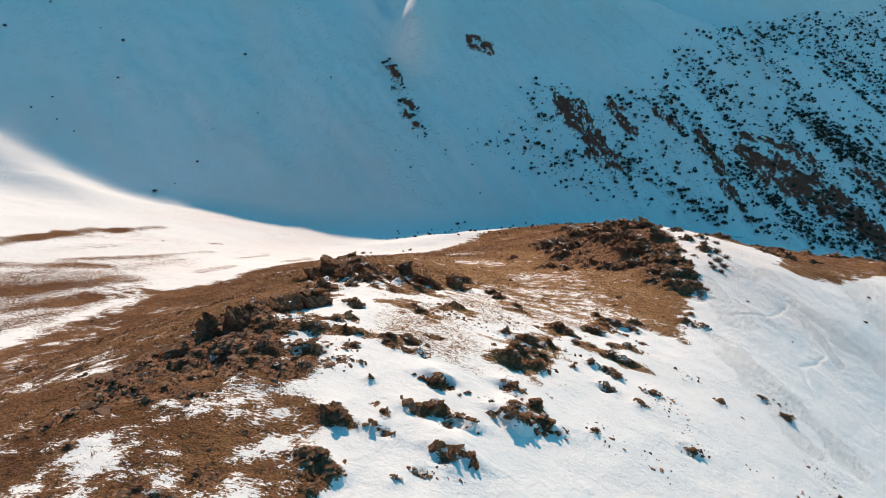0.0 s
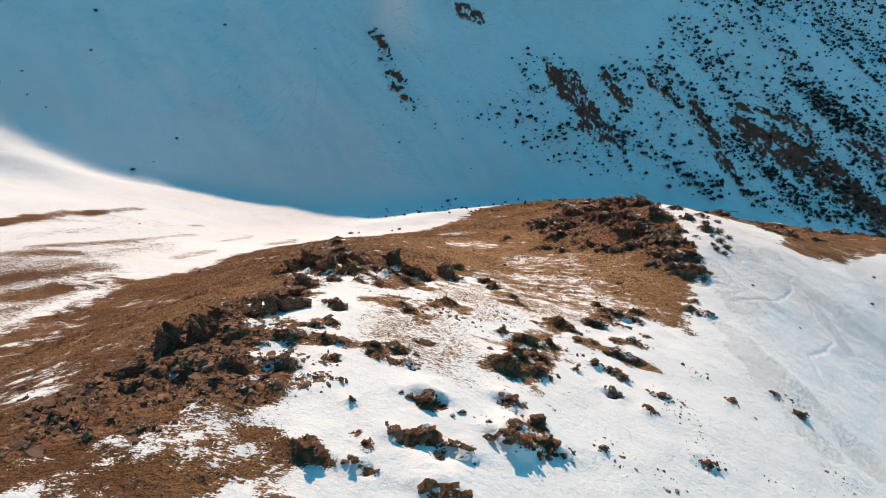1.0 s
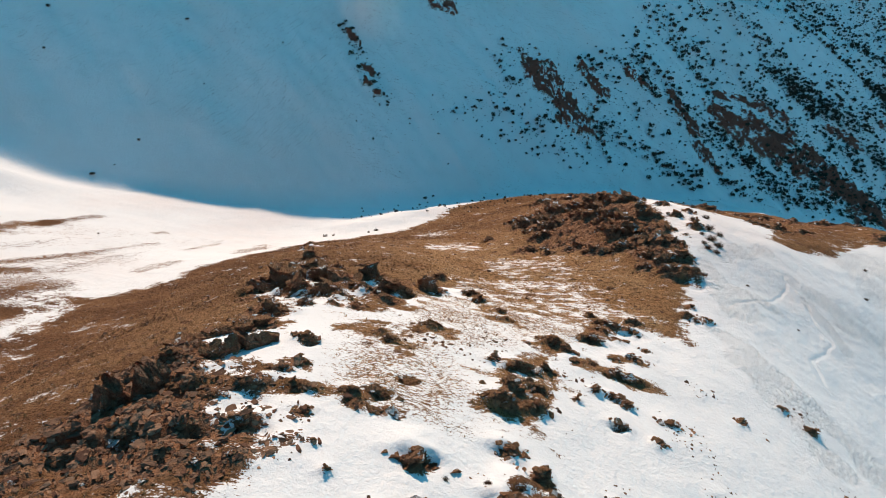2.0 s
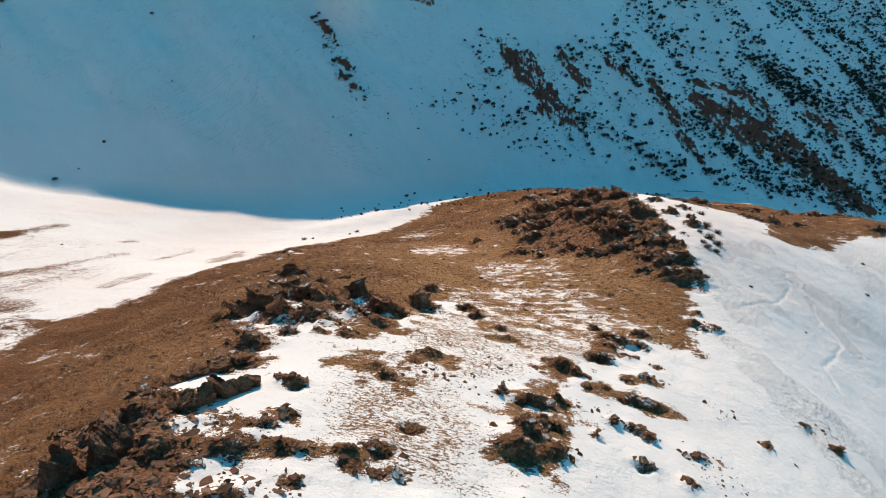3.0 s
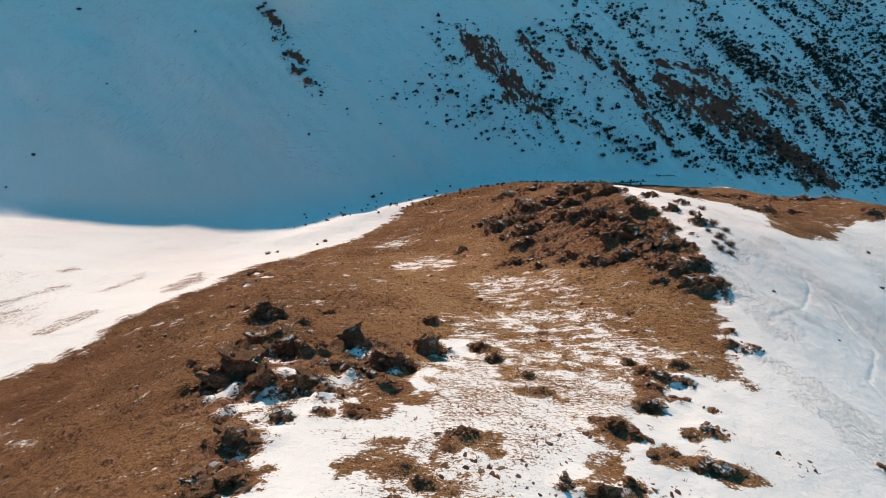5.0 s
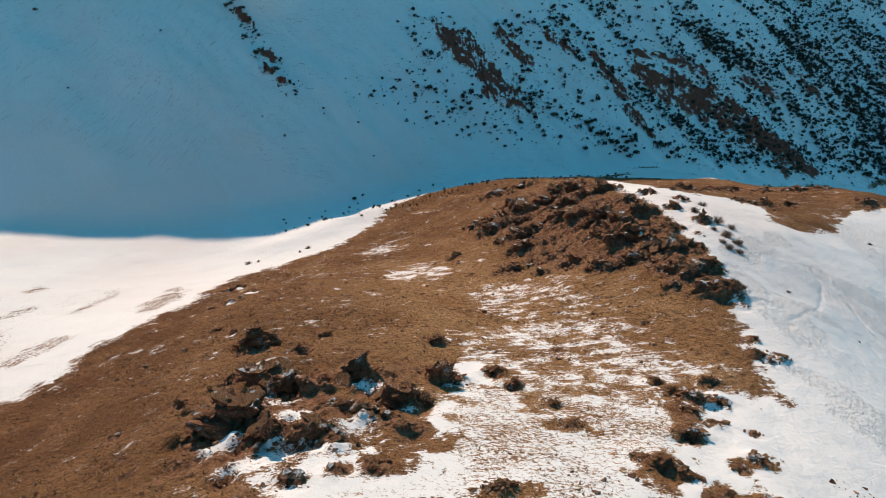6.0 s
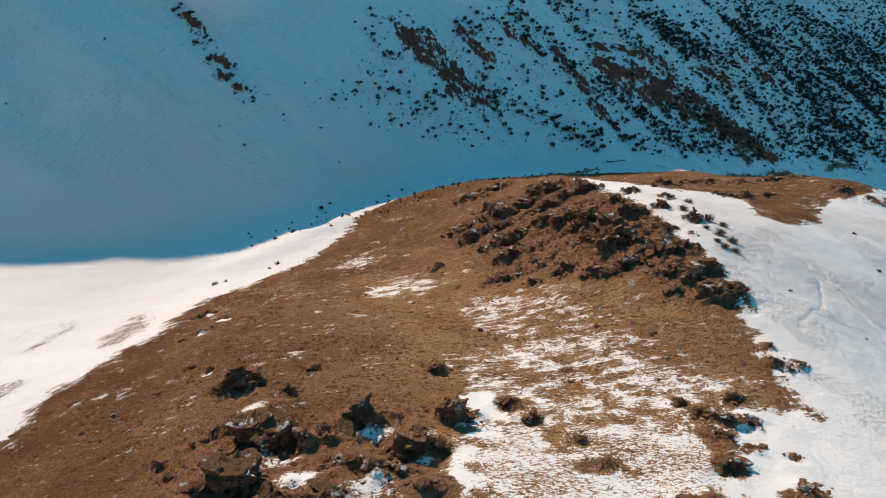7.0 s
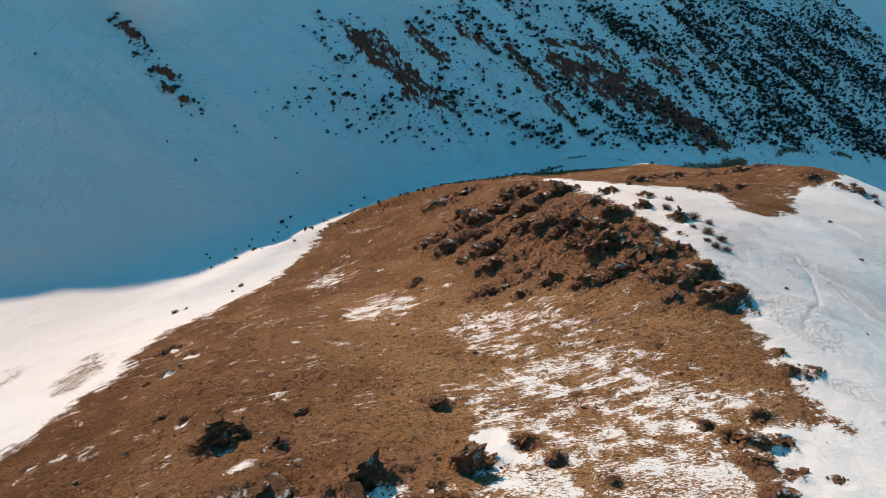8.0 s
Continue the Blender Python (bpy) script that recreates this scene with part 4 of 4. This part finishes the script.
# ---- plants ----
def shrub_shape(seed, leaves, size, spread=1.0):
    """An evergreen shrub about 1 m across: sprays of small needles over an uneven dome, with gaps."""
    r = np.random.default_rng(seed)
    lobes = np.stack([r.uniform(-0.22, 0.22, 5), r.uniform(-0.22, 0.22, 5), r.uniform(0.12, 0.34, 5)], -1)
    wide = r.uniform(0.2, 0.32, 5)
    cos, tris = [], []
    for k in range(leaves):
        j = r.integers(5)
        d = r.normal(size=3)
        d[2] = abs(d[2]) * 0.9 - 0.25
        d /= np.linalg.norm(d)
        c = lobes[j] + d * wide[j] * r.uniform(0.6, 1.12)
        a, b = r.normal(size=3), r.normal(size=3)
        a, b = size * a / np.linalg.norm(a), size * b / np.linalg.norm(b)
        cos += [c + a, c + b, c - a * 0.6 - b * 0.6 + d * size * 0.8]
        tris.append((3 * k, 3 * k + 1, 3 * k + 2))
    co = np.array(cos)
    co[:, 2] = np.maximum(co[:, 2], -0.06)
    return co, np.array(tris)


def twig_shape(seed, stems=26, forks=3, thick=1.0):
    """A bare bush about 1 m across: thin forked stems that fan out from the root."""
    r = np.random.default_rng(seed)
    cos, tris = [], []

    def stem(a, b, w):
        side = np.cross(b - a, r.normal(size=3))
        side = w * side / np.linalg.norm(side)
        n = len(cos)
        cos.extend([a - side, a + side, b])
        tris.append((n, n + 1, n + 2))
    for _ in range(stems):
        d = np.array([r.normal(), r.normal(), r.uniform(0.7, 1.6)])
        tip = 0.52 * d / np.linalg.norm(d) * r.uniform(0.7, 1.0)
        root = np.array([r.uniform(-0.08, 0.08), r.uniform(-0.08, 0.08), -0.05])
        stem(root, tip, 0.016 * thick)
        for _ in range(forks):
            f = r.uniform(0.35, 0.85)
            a = root + (tip - root) * f
            stem(a, a + (tip - root) * 0.35 + r.normal(size=3) * 0.09, 0.011 * thick)
    return np.array(cos), np.array(tris)


shrub_meshes = [mesh_of("foliage", *shrub_shape(200 + k, 240, 0.075)) for k in range(6)]
trunk_meshes = [mesh_of("stem", *twig_shape(220 + k, 9, 1)) for k in range(3)]
for m in shrub_meshes:
    m.materials.append(juniper_material)
for m in trunk_meshes:
    m.materials.append(twig_material)


def shrub(x, y, wide, high, label, group):
    root = new("shrub")
    root.matrix_world = Matrix.LocRotScale((x, y, float(land(x, y)) - 0.04), Euler((0, 0, rng.uniform(0, 6.28))), (wide, wide * rng.uniform(0.8, 1.1), high))
    for name, stock in (("foliage", shrub_meshes), ("stem", trunk_meshes)):
        new(name, stock[rng.integers(len(stock))]).parent = root
    return tagged(root, label, "shrub", group)


LONE = [(-65.1, 145.6), (-74.2, 165.1), (-102.5, 121.9), (-113.7, 124.4), (-111.2, 129.6), (-107.3, 123.5), (-131.4, 146.9), (-126, 160.3),
        (-104.1, 154.8), (-111.1, 156.9), (-65.6, 190.9), (-5.9, 164.7), (-27.8, 147.4), (-23, 143.1), (-64.3, 189.2), (-49.6, 165.7),
        (-79.6, 112.1), (-73.8, 124.1), (-76.4, 116), (-100, 141.5), (-6.9, 130.7), (-8.8, 129.1), (-8.1, 127.2), (-23, 120.1), (-22.4, 118.1),
        (-17.9, 120), (-14.9, 123.6), (-3.6, 142.9), (-14.4, 153.7), (-14.3, 151.9), (-8.8, 163.4), (-6.5, 151.1), (-21.9, 112.9), (-17.8, 114.5), (-15.4, 119.6), (-14.6, 116.6), (-9.9, 125.1), (-0.7, 125.4), (2.9, 129.1),
        (9.4, 136.3), (6, 133.8)]
for x, y in LONE:
    w = 0.55 + 0.8 * rng.uniform() ** 2
    shrub(x, y, w, 1.2 * w, "dark evergreen shrub alone in shaded blue snow", "lone shrubs on the opposite slope")

THICKETS = [(-34.0, 180.0, -27.0, 166.0, 2.6), (-27.0, 166.0, -22.0, 157.5, 3.0), (115.7, 226.9, 120.7, 217.6, 3.6), (120.7, 217.6, 146.9, 217.9, 5.5), (126.9, 206.3, 138.0, 199.3, 3.5), (163.8, 226.4, 167.2, 211.6, 5.1),
            (198.6, 235.1, 184.4, 196.6, 9.7), (214.4, 232.8, 230.0, 191.2, 8.6), (190.0, 201.0, 206.1, 192.8, 6.5), (169.4, 192.1, 187.3, 185.4, 5.3),
            (107.8, 193.5, 134.8, 174.3, 5.0), (84.4, 189.7, 94.6, 172.5, 4.1), (41.4, 172.0, 68.9, 163.8, 3.4), (163.5, 244.6, 196.0, 235.5, 6.6),
            (224.8, 218.5, 223.2, 189.6, 6.3)]
SHRUBBY = [(6, 196), (25.8, 196), (52.7, 212), (66, 246), (130, 300), (185, 330), (290, 330), (330, 240), (290, 195), (221.6, 180.5), (191.2, 183.5),
           (129.3, 169.9), (71.1, 160.6), (35.6, 154.5), (6.8, 149.4), (-2.7, 150.9), (-11.4, 155), (-12, 160), (8, 176)]


def shrub_chance(x, y):
    thick = np.zeros(np.shape(x))
    for ax, ay, bx, by, w in THICKETS:
        thick = np.maximum(thick, 1 - smooth(0.6, 1.5, from_line(x, y, ax, ay, bx, by) / w))
    down, across = 0.65 * x - 0.76 * y, 0.76 * x + 0.65 * y
    rows = smooth(-0.1, 0.6, fractal(across, 0.3 * down, 9, 91, 3))
    inner = smooth(-2, 6, inside(x, y, SHRUBBY)) * (1 - 0.55 * smooth(-6, 12, y - 222 - 0.25 * (x - 90)))
    bare_rock = 1 - 0.85 * far_rockiness(x, y)
    return bare_rock * (inner * (0.08 + 0.36 * rows * smooth(0, 90, x) + 0.16 * smooth(120, 180, x) + 0.10 * rows) + (0.62 - 0.3 * (x < 0)) * thick * (0.4 + 0.6 * rows))


found = spots(150000, (-42, 330), (145, 330), shrub_chance)
single = found[(found[:, 0] < 36)][:260]
for x, y, z in single:
    w = 0.35 + 0.95 * rng.uniform() ** 2.4
    shrub(x, y, w, 1.25 * w, "small dark evergreen shrub in shaded snow", "scattered shrubs on the opposite slope")
rest_of = np.concatenate([found[found[:, 0] < 36][260:], found[found[:, 0] >= 36]])
foot_line = np.concatenate([np.linspace(a, b, 60) for a, b in list(zip(FOOT, FOOT[1:])) + list(zip(CREEK, CREEK[1:]))])
foot_line = foot_line[rng.uniform(size=len(foot_line)) < 0.1 + 0.7 * smooth(-4, 6, foot_line[:, 0]) * (1 - 0.85 * smooth(130, 160, foot_line[:, 0]))]
foot_line[:, 1] += 5 * smooth(4, -8, foot_line[:, 0])
foot_line = foot_line + rng.normal(size=foot_line.shape) * 1.7
foot_line = np.column_stack([foot_line, land(foot_line[:, 0], foot_line[:, 1])])
low = [shrub_shape(240 + k, 52, 0.17) for k in range(8)]
w = np.concatenate([0.35 + 1.6 * rng.uniform(size=len(rest_of)) ** 3, 0.2 + 0.5 * rng.uniform(size=len(foot_line)) ** 3])
at = np.concatenate([rest_of, foot_line])
scattered("thicket", low, at, rng.uniform(0, 6.28, len(at)), np.column_stack([w, w, 1.25 * w]), juniper_material,
          "dark evergreen thicket on the shaded snowy slope", "shrubs")

# Bare bushes on the spur.
bush_meshes = [mesh_of("twigs", *twig_shape(260 + k, 170, 4, 0.5)) for k in range(4)]
for m in bush_meshes:
    m.materials.append(twig_material)
BUSHES = [(54.6, 61.2, 0.8), (34.4, 53.7, 0.6), (59.8, 70.5, 0.8), (27.6, 53.1, 1.5), (28.7, 53.3, 1.4), (31.9, 60.9, 1.4), (32.8, 60.3, 1.3),
          (31.8, 62.1, 1.2), (32.6, 65.3, 1.1), (74.3, 81.7, 1.3), (78, 78.5, 1.8), (77.1, 81.7, 1.6), (76, 76.3, 1.5), (2.6, 11.2, 0.5), (38, 47.4, 0.4),
          (0.8, 11.0, 0.4), (2.0, 8.0, 0.3), (-58, 77, 0.6), (36.6, 74.6, 1.6), (34.2, 67.4, 2.0), (33.3, 63.9, 2.0), (33.7, 62.2, 1.7), (34.7, 76.2, 1.4), (39.0, 86.0, 1.5),
          (33.3, 70.9, 1.8), (35.2, 66.0, 1.5), (-26.1, 95.9, 1.4), (-16.8, 100.9, 1.3), (-18, 99, 0.9), (-24.5, 96.2, 0.9)]
for x, y, w in BUSHES:
    ob = new("bush", bush_meshes[rng.integers(4)])
    ob.matrix_world = Matrix.LocRotScale((x, y, float(land(x, y))), Euler((0, 0, rng.uniform(0, 6.28))), (w, w, 0.55 * w))
    tagged(ob, "leafless brown twiggy bush standing in the snow", "bush", "bare bushes on the spur")


# Low dark heath on the turf.
HEATH = [(1.8, 97, 3), (-0.5, 103, 2.5), (13, 113, 3.5), (-10.1, 56.3, 2.2), (-23.4, 34, 2), (-25.5, 31.9, 1.6), (-4.4, 53, 1.6), (-6, 52.3, 1.4), (-6.5, 47.3, 1.2)]
heath = [twig_shape(280 + k, 16, 1) for k in range(6)]
at = spots(50000, (-36, 26), (-4, 122), lambda x, y: (inside(x, y, SPUR) > -0.5) * (0.05 + 0.6 * np.maximum.reduce([np.exp(-((x - a) / (1.6 * r)) ** 2 - ((y - b) / r) ** 2) for a, b, r in HEATH]) + 0.22 * np.exp(-((inside(x, y, SPUR) - 1.5) / 2.5) ** 2) * (x < -8) * (y > 40) + 0.34 * smooth(0.15, 0.6, fractal(x, y, 9, 85, 4, 0.6)) * (1 - straw_share(x, y)) + 0.05 * smooth(0.2, 0.6, fractal(x, y, 3, 86, 3))))
at = at[snow_cover(at[:, 0], at[:, 1]) < 0.36]
w = 0.3 + 0.55 * rng.uniform(size=len(at)) ** 2
scattered("heath", heath, at, rng.uniform(0, 6.28, len(at)), np.column_stack([w, w, 0.6 * w]), twig_material, "low dark brown heath among dry turf", "heath")


# Dry grass.
def tuft_shape(seed, blades=7):
    r = np.random.default_rng(seed)
    cos, tris = [], []
    for k in range(blades):
        a, lean = r.uniform(0, 6.28), r.uniform(0.3, 0.9)
        root = np.array([r.uniform(-0.25, 0.25), r.uniform(-0.25, 0.25), -0.1])
        side = np.array([-math.sin(a), math.cos(a), 0]) * 0.09
        cos += [root - side, root + side, root + np.array([math.cos(a) * lean, math.sin(a) * lean, r.uniform(0.5, 1.0)])]
        tris.append((3 * k, 3 * k + 1, 3 * k + 2))
    return np.array(cos), np.array(tris)


tufts = [tuft_shape(300 + k) for k in range(8)]
at = spots(60000, (-30, 26), (-4, 62),
           lambda x, y: 0.30 * np.exp(-((snow_cover(x, y) - 0.42) / 0.22) ** 2) + 0.16 * (snow_cover(x, y) < 0.2) * (rockiness(x, y) < 0.6))
size = 0.10 + 0.14 * rng.uniform(size=len(at)) ** 2
scattered("grass", tufts, at, rng.uniform(0, 6.28, len(at)), np.column_stack([size, size, size]), grass_material,
          "dry straw-brown grass tufts poking through thin snow", "grass")
